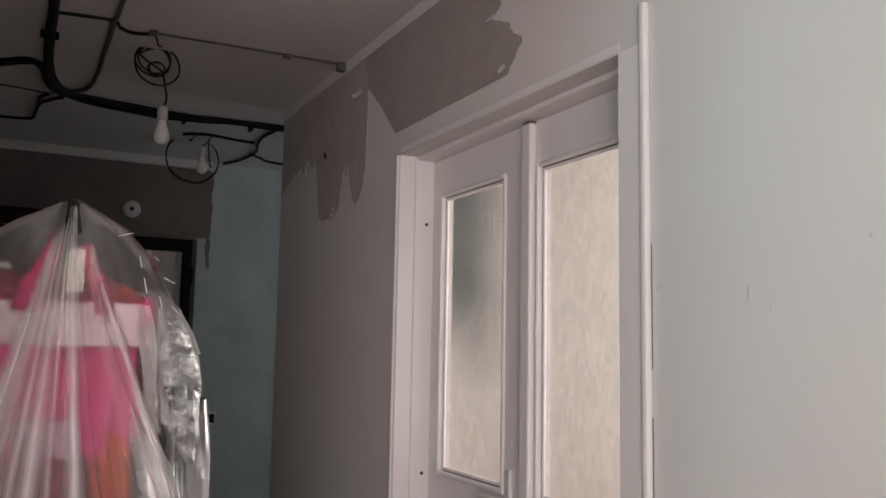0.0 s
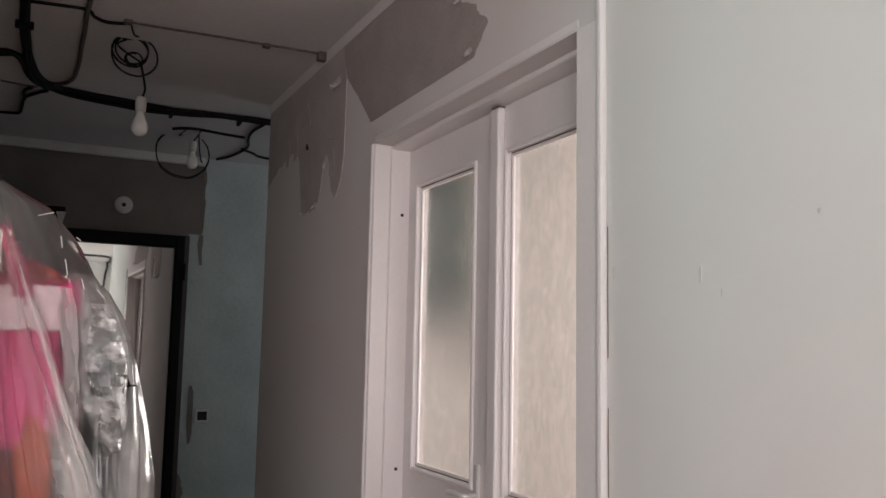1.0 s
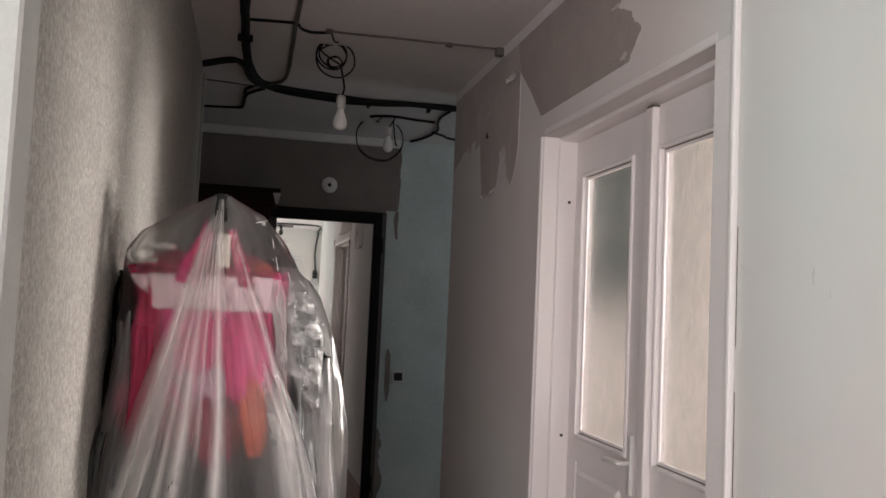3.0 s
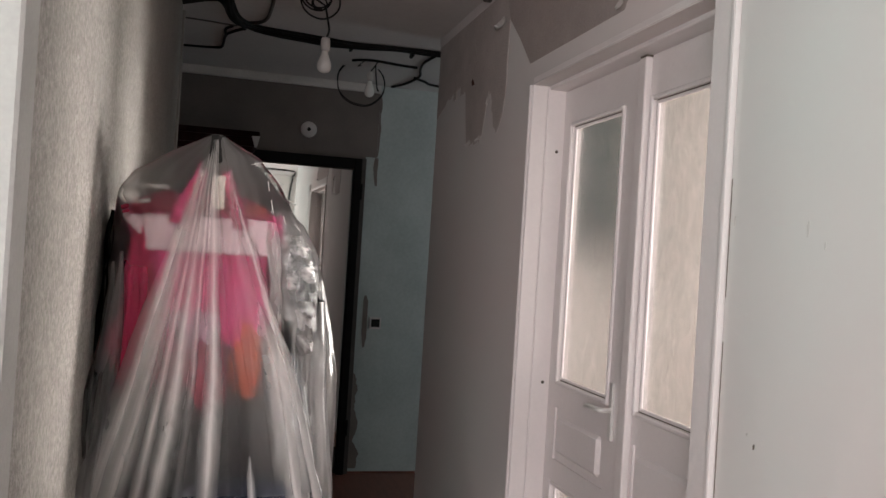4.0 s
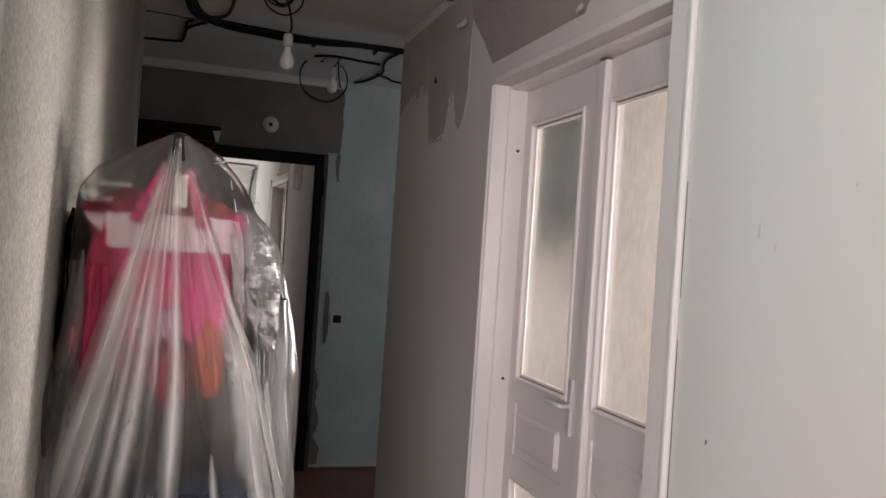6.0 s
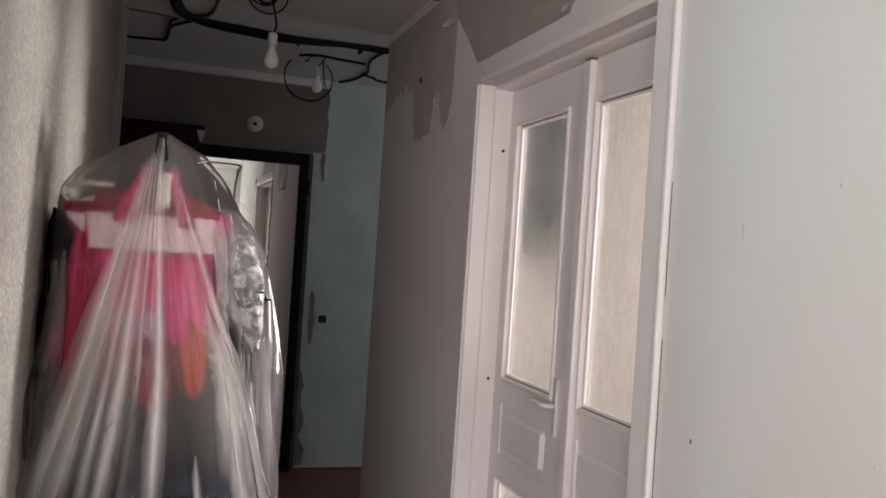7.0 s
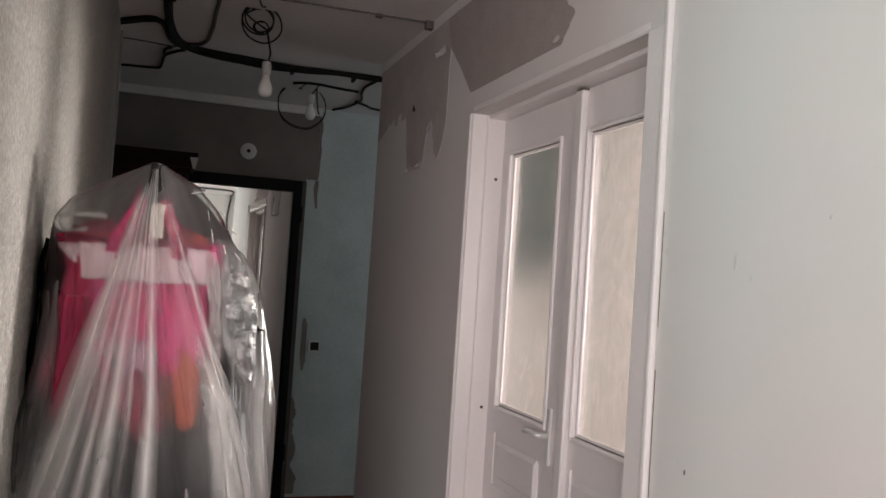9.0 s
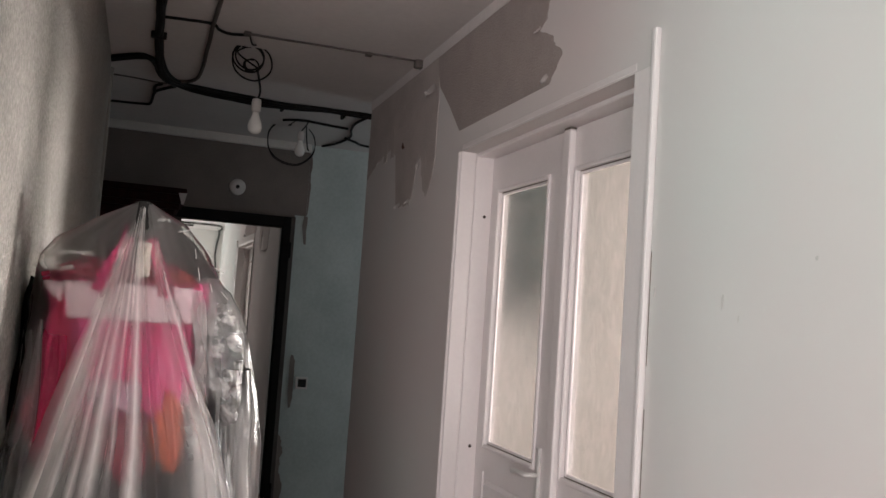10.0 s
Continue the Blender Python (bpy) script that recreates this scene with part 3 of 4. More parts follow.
mirror.parent = door_leaf
part("hinge", lathe(bmesh.new(), (0.945, YF - 0.055, 1.78), [(0.009, -0.05), (0.009, 0.05)], 10), M_BLACK, entrance)
part("hinge", lathe(bmesh.new(), (0.945, YF - 0.055, 0.3), [(0.009, -0.05), (0.009, 0.05)], 10), M_BLACK, entrance)
def end_strip(z0, z1, left, right, seed, size=0.008, n=70):
    """A thin ragged sheet of dark paper on the end wall; left and right are rows of (z, x)."""
    bm, prev = bmesh.new(), None
    for i in range(n + 1):
        z = z0 + (z1 - z0) * i / n
        xa, xb = level(left, z), max(level(left, z) + 0.001, level(right, z) + ragged(z, size, seed))
        row = [bm.verts.new(p) for p in ((xa, YF + 0.002, z), (xa, YF - 0.002, z), (xb, YF - 0.002, z), (xb, YF + 0.002, z))]
        if prev:
            for k in range(4):
                bm.faces.new((prev[k], prev[(k + 1) % 4], row[(k + 1) % 4], row[k]))
        else:
            bm.faces.new(row)
        prev = row
    bm.faces.new(prev[::-1])
    return bm


structure("torn_edge_upper", end_strip(2.012, 2.41, [(2.0, 1.041), (2.5, 1.041)], [(2.0, 1.046), (2.2, 1.055), (2.5, 1.052)], 3), M_GREY, "ragged edge of dark wallpaper on plaster")
structure("torn_edge_lower", end_strip(0.03, 0.68, [(0.0, 0.972), (1.0, 0.972)], [(0.0, 1.02), (0.12, 1.035), (0.2, 1.0), (0.33, 1.022), (0.42, 0.995), (0.55, 1.005), (0.68, 0.974)], 8, 0.014), M_GREY, "ragged strip of dark wallpaper on plaster")
structure("torn_scrap", end_strip(1.83, 2.008, [(1.8, 1.045), (1.87, 1.032), (1.95, 1.022), (2.008, 1.03)], [(1.8, 1.046), (1.85, 1.05), (2.0, 1.053), (2.02, 1.045)], 13, 0.004), M_GREY, "scrap of dark wallpaper left on plaster")
structure("bare_slot", end_strip(0.80, 1.13, [(0.8, 1.022), (0.9, 1.012), (1.1, 1.012), (1.14, 1.02)], [(0.8, 1.03), (0.85, 1.042), (1.0, 1.045), (1.1, 1.042), (1.14, 1.025)], 17, 0.005), M_GREY, "chased slot in the plaster")
structure("baseboard", boxes((0.97, 4.0, YF - 0.012, YF, 0, 0.012)), M_FLOOR, "dark strip at the wall's foot")

# ---- wardrobe beside the entrance ----
wardrobe = thing("hall_cabinet", (-0.2, 4.9, 0), "dark cherry hall cabinet with a cornice and a small mirror", "cabinet")
part("body", boxes((-0.72, 0.236, 4.74, YF - 0.055, 0.06, 1.93), bevel=0.004), M_WARD, wardrobe)
part("cornice", boxes((-0.74, 0.288, 4.695, YF - 0.054, 2.015, 2.05), (-0.735, 0.278, 4.705, YF - 0.055, 1.965, 2.015), (-0.728, 0.255, 4.72, YF - 0.056, 1.93, 1.965), bevel=0.006, seg=2), M_WARD, wardrobe, "stepped dark cornice")
part("plinth", boxes((-0.70, 0.225, 4.76, YF - 0.06, 0, 0.06)), M_WARD, wardrobe)
for x0, x1 in ((-0.715, -0.246), (-0.240, 0.231)):
    d = part("door", boxes((x0, x1, 4.722, 4.74, 0.065, 1.925), bevel=0.004), M_WARD, wardrobe)
    hx = x1 - 0.035 if x0 < -0.5 else x0 + 0.025
    part("handle", boxes((hx, hx + 0.010, 4.70, 4.722, 0.95, 1.10), bevel=0.003), M_CHROME, d)
part("mirror", boxes((0.150, 0.215, 4.718, 4.722, 1.74, 1.88)), M_MIRROR, wardrobe, "small mirror pane")
# pale plate put in for a reflection at the cornice's glossy end
tag = bmesh.new()
front = [tag.verts.new((x, 4.690, z)) for x, z in ((0.244, 2.022), (0.290, 2.024), (0.276, 1.960), (0.264, 1.958))]
back = [tag.verts.new((v.co.x, 4.694, v.co.z)) for v in front]
tag.faces.new(front), tag.faces.new(back[::-1])
for i in range(4):
    tag.faces.new((front[i], back[i], back[(i + 1) % 4], front[(i + 1) % 4]))
part("cornice_reflection", tag, M_SOCKET, wardrobe, "pale plate standing in for a reflection on the cornice")

# ---- fittings on the end wall ----
rose = thing("cable_rose", (0.60, YF, 2.148), "round white plastic cover with a dark hole on dark wallpaper", "wall fitting")
part("disc", lathe(bmesh.new(), (0.60, YF, 2.148), [(0.050, 0), (0.050, -0.008), (0.044, -0.014), (0.014, -0.016)], 32, "y"), M_SOCKET, rose, "", True)
part("hole", lathe(bmesh.new(), (0.60, YF, 2.148), [(0.012, -0.0165), (0.012, -0.018)], 16, "y"), M_DARK, rose)
box_ = thing("switch_box", (1.095, YF, 0.957), "open white switch frame with a dark hollow in green plaster", "switch")
part("frame", boxes((1.058, 1.132, YF - 0.012, YF + 0.003, 0.982, 0.994), (1.058, 1.132, YF - 0.012, YF + 0.003, 0.920, 0.932), (1.058, 1.070, YF - 0.012, YF + 0.003, 0.932, 0.982), (1.124, 1.132, YF - 0.012, YF + 0.003, 0.932, 0.982), bevel=0.002), M_SOCKET, box_)
part("hollow", boxes((1.070, 1.124, YF - 0.004, YF + 0.003, 0.932, 0.982)), M_DARK, box_)

# ---- ceiling cables ----
ZC = CEIL - 0.008
bundle = thing("cable_bundle", (0.07, 3.5, ZC), "thick bundle of black electric cables fixed along the ceiling", "cable")
route = [(0.065, -1.5), (0.062, 0.5), (0.063, 2.0), (0.066, 2.56), (0.07, 2.9), (0.073, 3.4), (0.095, 3.79), (0.17, 3.96), (0.305, 4.01), (0.6, 4.08), (0.893, 4.07), (1.16, 4.06), (1.9, 4.05)]
def squeeze(y):
    """The bundle is tied tighter along the corridor than across it."""
    return 0.5 if y < 3.6 else min(1.0, 0.5 + 1.6 * (y - 3.6))


for k, (dx, dz) in enumerate(((-0.020, 0), (-0.008, -0.008), (0.005, -0.002), (0.016, -0.008), (0.026, 0.0), (0.0, -0.012), (0.012, 0.001), (-0.014, -0.006))):
    part("cable", tube(bmesh.new(), [(x + dx * squeeze(y), y - dx, ZC + dz - (0.012 if k == 5 and 0.2 < x < 0.8 else 0)) for x, y in route], 0.0072, 6, 8, 0.007, k), M_CABLE, bundle, "", True)
for k in range(3):
    part("cable", tube(bmesh.new(), [(-0.8, 3.86 + 0.02 * k, ZC), (-0.3, 3.84, ZC), (-0.09, 3.63 + 0.02 * k, ZC), (0.0, 3.55 + 0.012 * k, ZC - 0.004 * k), (0.05, 3.58, ZC - 0.006), (0.09, 3.75 + 0.01 * k, ZC - 0.006), (0.16, 3.98, ZC - 0.01)], 0.0105, 6, 8, 0.006, k + 9), M_CABLE, bundle, "", True)
for x, y, a in ((0.07, 3.2, 0), (0.70, 4.145, 1), (0.07, 1.4, 0), (1.02, 4.13, 1)):
    w, d = (0.03, 0.008) if not a else (0.008, 0.03)
    part("clip", boxes((x - w, x + w, y - d, y + d, ZC - 0.020, CEIL), bevel=0.003), M_CABLE, bundle)


def run(name, pts, r, material, label, extra=()):
    ob = thing(name, (*pts[0][:2], CEIL), label, "cable")
    part("cable", tube(bmesh.new(), [(p[0], p[1], p[2] if len(p) > 2 else CEIL - r) for p in pts], r, 7, 8, 0.003), material, ob, "", True)
    for e in extra:
        part("cable", tube(bmesh.new(), [(p[0], p[1], p[2] if len(p) > 2 else CEIL - r) for p in e], r, 7, 8, 0.003, 4), material, ob, "", True)
    return ob


run("conduit", [(0.262, -1.0), (0.261, 2.49), (0.259, 2.99), (0.262, 3.5), (0.258, 3.74), (0.236, 3.86), (0.19, 3.915), (0.12, 3.93)], 0.0085, M_CONDUIT, "brown-grey flexible conduit along the ceiling")
run("lamp_feed", [(0.082, 2.986), (0.17, 2.975), (0.258, 2.973), (0.285, 3.03), (0.33, 3.06), (0.40, 3.03)], 0.006, M_CABLE, "thin black cable feeding the hanging lamp")
thin = run("thin_conduit", [(0.388, 3.02), (0.62, 3.016), (0.871, 3.011), (1.07, 3.006)], 0.0045, M_CONDUIT, "thin grey cable clipped across the ceiling")
part("end_box", boxes((1.06, XR, 2.985, 3.015, CEIL - 0.035, CEIL), bevel=0.004), M_CONDUIT, thin)
for x in (0.39, 0.871):
    part("clip", boxes((x - 0.014, x + 0.014, 3.0, 3.03, CEIL - 0.014, CEIL), bevel=0.003), M_CONDUIT, thin)
run("grey_wire", [(-0.8, 3.95), (-0.104, 3.99), (0.059, 4.012), (0.12, 4.02)], 0.004, M_CONDUIT, "thin grey wire along the ceiling")
run("black_branch", [(0.16, 4.05), (0.126, 4.09), (0.075, 4.21), (0.06, 4.38), (0.05, 4.50), (0.02, 4.54), (-0.133, 4.572), (-0.7, 4.6)], 0.007, M_CABLE, "black cable branching from the bundle", ([(0.10, 4.03), (0.07, 4.10), (0.07, 4.24)],))
run("kitchen_branch", [(1.144, 4.136), (1.13, 4.32), (1.145, 4.47), (1.18, 4.62), (1.185, 4.75), (1.15, 4.95), (1.10, 5.08)], 0.0075, M_CABLE, "black cables turning toward the end wall", ([(1.17, 4.72), (1.25, 4.80), (1.40, 4.90), (2.2, 5.0)], [(1.12, 4.45), (1.0, 4.43), (0.873, 4.40), (0.80, 4.42), (0.754, 4.456)]))
run("rear_cable", [(-0.6, -1.55), (0.3, -1.5), (0.9, -1.45), (1.18, -1.55), (1.25, -2.0), (1.26, -2.44), (1.265, -2.475, 2.40), (1.245, -2.48, 2.28), (1.235, -2.485, 2.1), (1.25, -2.485, 1.95), (1.25, -2.485, 1.86)], 0.013, M_CABLE, "black cable dropping to a switch", ([(-0.4, -1.9), (0.2, -1.88), (0.85, -1.85)],))


def bulb_lamp(x, y, z0, label, shell=None, glass=None):
    """A bare bulb in a white holder; z0 is the holder's top."""
    ob = thing("hanging_bulb", (x, y, z0), label, "lamp", "bare bulbs")
    part("holder", lathe(bmesh.new(), (x, y, z0), [(0.006, 0.004), (0.017, 0), (0.020, -0.012), (0.0195, -0.045), (0.017, -0.055)], 20), shell or M_SOCKET, ob, "plastic lamp holder", True)
    part("bulb", lathe(bmesh.new(), (x, y, z0), [(0.0135, -0.052), (0.015, -0.066), (0.022, -0.084), (0.029, -0.102), (0.0305, -0.116), (0.027, -0.132), (0.017, -0.143), (0.004, -0.147)], 24), glass or M_BULB, ob, "glass bulb, unlit", True)
    return ob


def ring_path(cx, cy, cz, r, turns, tilt, n=12, seed=0, drop=0.0):
    """Loose turns of cable about a centre, in a plane that leans by tilt."""
    rng, out = random.Random(seed), []
    for i in range(int(turns * n) + 1):
        a = math.tau * i / n + 1.2
        q = r * (1 + 0.14 * math.sin(0.37 * i + seed) + rng.uniform(-0.02, 0.02))
        out.append((cx + q * math.cos(a), cy + q * math.sin(a) * math.sin(tilt) + 0.004 * math.sin(i), cz + q * math.sin(a) * math.cos(tilt) - drop * i))
    return out


lamp1 = bulb_lamp(0.473, 3.27, 2.275, "bare bulb in a white holder hanging from coiled cable")
part("cord", tube(bmesh.new(), [(0.46, 3.24, 2.40), (0.472, 3.255, 2.36), (0.484, 3.27, 2.31), (0.476, 3.27, 2.278)], 0.0045, 7), M_CABLE, lamp1, "", True)
part("coil", tube(bmesh.new(), [(0.40, 3.03, CEIL - 0.006), (0.42, 3.10, 2.45)] + ring_path(0.425, 3.20, 2.425, 0.060, 2.2, 0.15, seed=2) + ring_path(0.440, 3.205, 2.415, 0.076, 1.3, 0.15, seed=6) + [(0.452, 3.23, 2.40), (0.46, 3.24, 2.40)], 0.0036, 6, 4), M_CABLE, lamp1, "loose coil of black cable", True)
part("coil_inner", tube(bmesh.new(), ring_path(0.43, 3.20, 2.395, 0.028, 1.6, 0.2, seed=5) + [(0.455, 3.23, 2.39), (0.47, 3.25, 2.37)], 0.0033, 6, 4), M_CABLE, lamp1, "small loop of black cable", True)
lamp2 = bulb_lamp(0.885, 4.62, 2.445, "bare bulb in a white holder inside a loop of cable")
part("coil", tube(bmesh.new(), [(0.82, 4.44, CEIL - 0.006), (0.80, 4.55, 2.455)] + ring_path(0.815, 4.62, 2.375, 0.138, 1.9, 0.2, 16, seed=3), 0.003, 6, 4), M_CABLE, lamp2, "wide loop of black cable", True)
part("cord", tube(bmesh.new(), [(0.89, 4.42, CEIL - 0.006), (0.893, 4.52, 2.46), (0.887, 4.61, 2.45)], 0.004, 6), M_CABLE, lamp2, "", True)
part("loose_end", tube(bmesh.new(), [(0.893, 4.50, 2.46), (0.915, 4.60, 2.42), (0.93, 4.63, 2.36), (0.94, 4.63, 2.34)], 0.004, 6), M_CABLE, lamp2, "", True)

# ---- behind the first eye, seen in the mirror ----
rear_door = thing("door_3", (0.60, -2.5, 0), "white panelled door in a white casing, closed", "door", kind="structure")
part("leaf", boxes((0.24, 0.96, -2.5, -2.47, 0.01, 2.0), bevel=0.003), M_GLOSS, rear_door)
for z0, z1 in ((0.2, 0.85), (1.0, 1.85)):
    part("panel", boxes((0.35, 0.85, -2.475, -2.44, z0, z1), bevel=0.012), M_GLOSS, rear_door)
part("casing", boxes((0.16, 0.24, -2.5, -2.44, 0, 2.08), (0.96, 1.04, -2.5, -2.44, 0, 2.08), (0.24, 0.96, -2.5, -2.44, 2.0, 2.08), bevel=0.005), M_GLOSS, rear_door)
rear_switch = thing("wall_switch", (1.25, -2.5, 1.75), "white wall switch with a dark rocker under a cable", "switch")
part("plate", boxes((1.20, 1.30, -2.5, -2.47, 1.64, 1.75), bevel=0.006), M_SOCKET, rear_switch)
part("rocker", boxes((1.215, 1.285, -2.5, -2.46, 1.75, 1.87), bevel=0.004), M_DARK, rear_switch)
# the bulb's silhouette is put into its colour: dark in place of glass
lamp3 = bulb_lamp(0.66, -1.47, 2.44, "black lamp holder under a cable, its bulb coloured dark as a silhouette", M_CABLE, M_DARK)
part("cord", tube(bmesh.new(), [(0.66, -1.47, CEIL), (0.66, -1.47, 2.44)], 0.004, 6, 3), M_CABLE, lamp3)

teal = thing("curtain", (1.7, 3.66, 0.9), "dark teal cloth hanging in the room behind the glass", "curtain")
bm, prev = bmesh.new(), None
for i in range(61):
    x = 1.32 + 0.75 * i / 60
    hem = 1.44 + 0.42 * noise.noise(Vector((i * 0.09, 3.1, 0))) + 0.22 * noise.noise(Vector((i * 0.4, 0.7, 0)))
    row = [bm.verts.new((x, 3.60 + 0.025 * math.sin(i * 0.9), z)) for z in (hem, 2.0, 2.36)]
    if prev:
        bm.faces.new((prev[0], row[0], row[1], prev[1])), bm.faces.new((prev[1], row[1], row[2], prev[2]))
    prev = row
bmesh.ops.solidify(bm, geom=bm.faces[:], thickness=0.004)
part("cloth", bm, mat("teal_cloth", (0.42, 0.46, 0.44), (0.085, 0.16, 0.175), 0.9, 11, 120, 0.3), teal, "", True)
part("rail", tube(bmesh.new(), [(1.29, 3.62, 2.37), (1.7, 3.62, 2.37), (2.05, 3.62, 2.37)], 0.010, 8), M_SOCKET, teal)

# ---- clothes in a film cover on the papered wall ----
KX, KY, KZ = 0.083, 1.436, 1.612
hook = thing("wall_hook", (XL, 1.86, 1.48), "black metal coat hook fixed to papered wall", "hook")
part("plate", boxes((XL, XL + 0.006, 1.845, 1.875, 1.42, 1.50), bevel=0.002), M_BLACK, hook)
part("arm", tube(bmesh.new(), [(XL + 0.004, 1.86, 1.455), (-0.05, 1.84, 1.455), (0.05, 1.60, 1.52), (0.083, 1.47, 1.585), (0.083, 1.452, 1.592)], 0.005, 8), M_BLACK, hook, "", True)

cover = thing("garment_cover", (KX, KY, KZ), "clear polythene garment cover gathered at the top, hanging on a hook", "garment cover")
knot = bmesh.new()
rings = []
for z, r in ((KZ + 0.002, 0.006), (KZ - 0.002, 0.015), (KZ - 0.015, 0.017), (KZ - 0.030, 0.021), (KZ - 0.048, 0.024), (KZ - 0.068, 0.022)):
    rings.append([knot.verts.new((KX + (r * (1 + 0.22 * math.sin(9 * a + z * 40))) * math.cos(a), KY + 0.002 + r * math.sin(a), z)) for a in [math.tau * k / 36 for k in range(36)]])
for a, b in zip(rings, rings[1:]):
    for k in range(36):
        knot.faces.new((a[k], a[(k + 1) % 36], b[(k + 1) % 36], b[k]))
knot.faces.new(rings[0])
part("gathered_neck", knot, M_DARK, cover, "tightly gathered dark neck", True)


def lerp_table(rows, z):
    for a, b in zip(rows, rows[1:]):
        if z >= b[0]:
            t = (a[0] - z) / (a[0] - b[0])
            return [p + (q - p) * t for p, q in zip(a[1:], b[1:])]
    return list(rows[-1][1:])


def film(rows, pleats, depth, crumple, nz=70, na=160, seed=0, arc=(0, math.tau), cells=14.0):
    """A hanging film: rows of z, left x, right x, front y, back y; pleats run down it, creases break them."""
    bm, rings = bmesh.new(), []
    uv = bm.loops.layers.uv.new("uv")
    z0, z1 = rows[0][0], rows[-1][0]
    closed = arc[1] - arc[0] > 6.2
    for i in range(nz + 1):
        z = z0 + (z1 - z0) * (i / nz) ** 1.25
        xa, xb, ya, yb = lerp_table(rows, z)
        cx, cy, rx, ry = (xa + xb) / 2, (ya + yb) / 2, (xb - xa) / 2, (yb - ya) / 2
        ring = []
        for k in range(na + 1):
            t = (k % na if closed else k) / na
            a = arc[0] + (arc[1] - arc[0]) * t
            ca, sa = math.cos(a), math.sin(a)
            u = pleats * a / math.tau + 0.9 * noise.noise(Vector((ca * 2.5, sa * 2.5, z * 1.2 + seed)))
            cell = math.floor(u)
            ridge = 1 - 2 * abs(u - cell - 0.5)
            tall = 0.35 + 0.65 * abs(math.sin(cell * 2.7 + seed))
            amp = depth * tall * min(1.0, 0.12 + 2.0 * (z0 - z))
            f = amp * (ridge ** 1.5 - 0.4)
            if crumple:
                p = Vector((ca * rx * cells + seed, sa * ry * cells, z * cells * 0.3))
                fold = 1 - 2.4 * abs(noise.noise(p)) + 0.5 * (1 - 2.4 * abs(noise.noise(p * 2.3))) + 0.3 * noise.noise(p * 5.1)
                f += crumple * (fold - 0.7) * min(1, 6 * (z0 - z))
            sq = (abs(ca) ** 2.4 + abs(sa) ** 2.4) ** (-1 / 2.4)
            ring.append((bm.verts.new((cx + (rx * sq + f) * ca, cy + (ry * sq + f) * sa, z + 0.2 * f)), (k / na, i / nz)))
        rings.append(ring)
    for a, b in zip(rings, rings[1:]):
        for k in range(na):
            quad = (a[k], a[k + 1], b[k + 1], b[k])
            for loop, q in zip(bm.faces.new([v for v, _ in quad]).loops, quad):
                loop[uv].uv = q[1]
    if closed:
        bmesh.ops.remove_doubles(bm, verts=bm.verts[:], dist=1e-6)
    return bm


# front gather: a pleated cone that falls from the neck
gather_rows = [(KZ - 0.002, KX - 0.010, KX + 0.012, KY - 0.012, KY + 0.012), (1.50, 0.045, 0.125, 1.405, 1.44), (1.16, -0.042, 0.250, 1.365, 1.43), (0.90, -0.112, 0.322, 1.345, 1.43), (0.45, -0.11, 0.38, 1.32, 1.44)]
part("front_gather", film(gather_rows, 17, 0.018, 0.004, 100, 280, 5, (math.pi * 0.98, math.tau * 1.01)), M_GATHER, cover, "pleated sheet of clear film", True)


def pleat(s, width, z_top, z_end, seed, crinkle=0.003):
    """A doubled fold of film that runs down the gather at the share s of its width, with a sharp raised ridge."""
    bm, rows, n = bmesh.new(), [], 90
    uv = bm.loops.layers.uv.new("uv")
    for i in range(n + 1):
        z = z_top + (z_end - z_top) * i / n
        xa, xb, ya, yb = lerp_table(gather_rows, z)
        wander = 0.012 * noise.noise(Vector((z * 2.2, seed * 3.7, 0.4)))
        at = min(max(s + wander, 0.0), 1.0)
        x = xa + (xb - xa) * at
        y = yb - (yb - ya) * (0.35 + 0.65 * math.sin(math.pi * at)) - 0.016 * min(1.0, 4 * (KZ - z)) - 0.004
        w = width * (0.10 + 0.90 * min(1.0, (KZ - z) / 0.62)) * (1 + 0.35 * noise.noise(Vector((z * 5, seed, 2.2))))
        fade = min(1.0, 12 * i / n + 0.2) * min(1.0, 9 * (1 - i / n) + 0.1)
        row = []
        for k, (u, lift) in enumerate(((-1.0, 0.0), (-0.55, 0.30), (-0.12, 0.85), (0.0, 1.0), (0.14, 0.80), (0.55, 0.22), (1.0, 0.0))):
            p = Vector((z * 38, u * 3 + seed * 7, seed))
            c = crinkle * (1 - 2.5 * abs(noise.noise(p)) + 0.6 * noise.noise(p * 2.7)) * (0.25 + 0.75 * max(0.0, noise.noise(Vector((z * 7, seed * 1.3, 5.0)))) * 2)
            row.append((bm.verts.new((x + u * w * 0.5 * fade + 0.5 * c, y - lift * w * 0.14 * fade + c, z)), (0.5 + u / 2, i / n)))
        rows.append(row)
    for a, b in zip(rows, rows[1:]):
        for k in range(6):
            quad = (a[k], a[k + 1], b[k + 1], b[k])
            for loop, q in zip(bm.faces.new([v for v, _ in quad]).loops, quad):
                loop[uv].uv = q[1]
    return bm


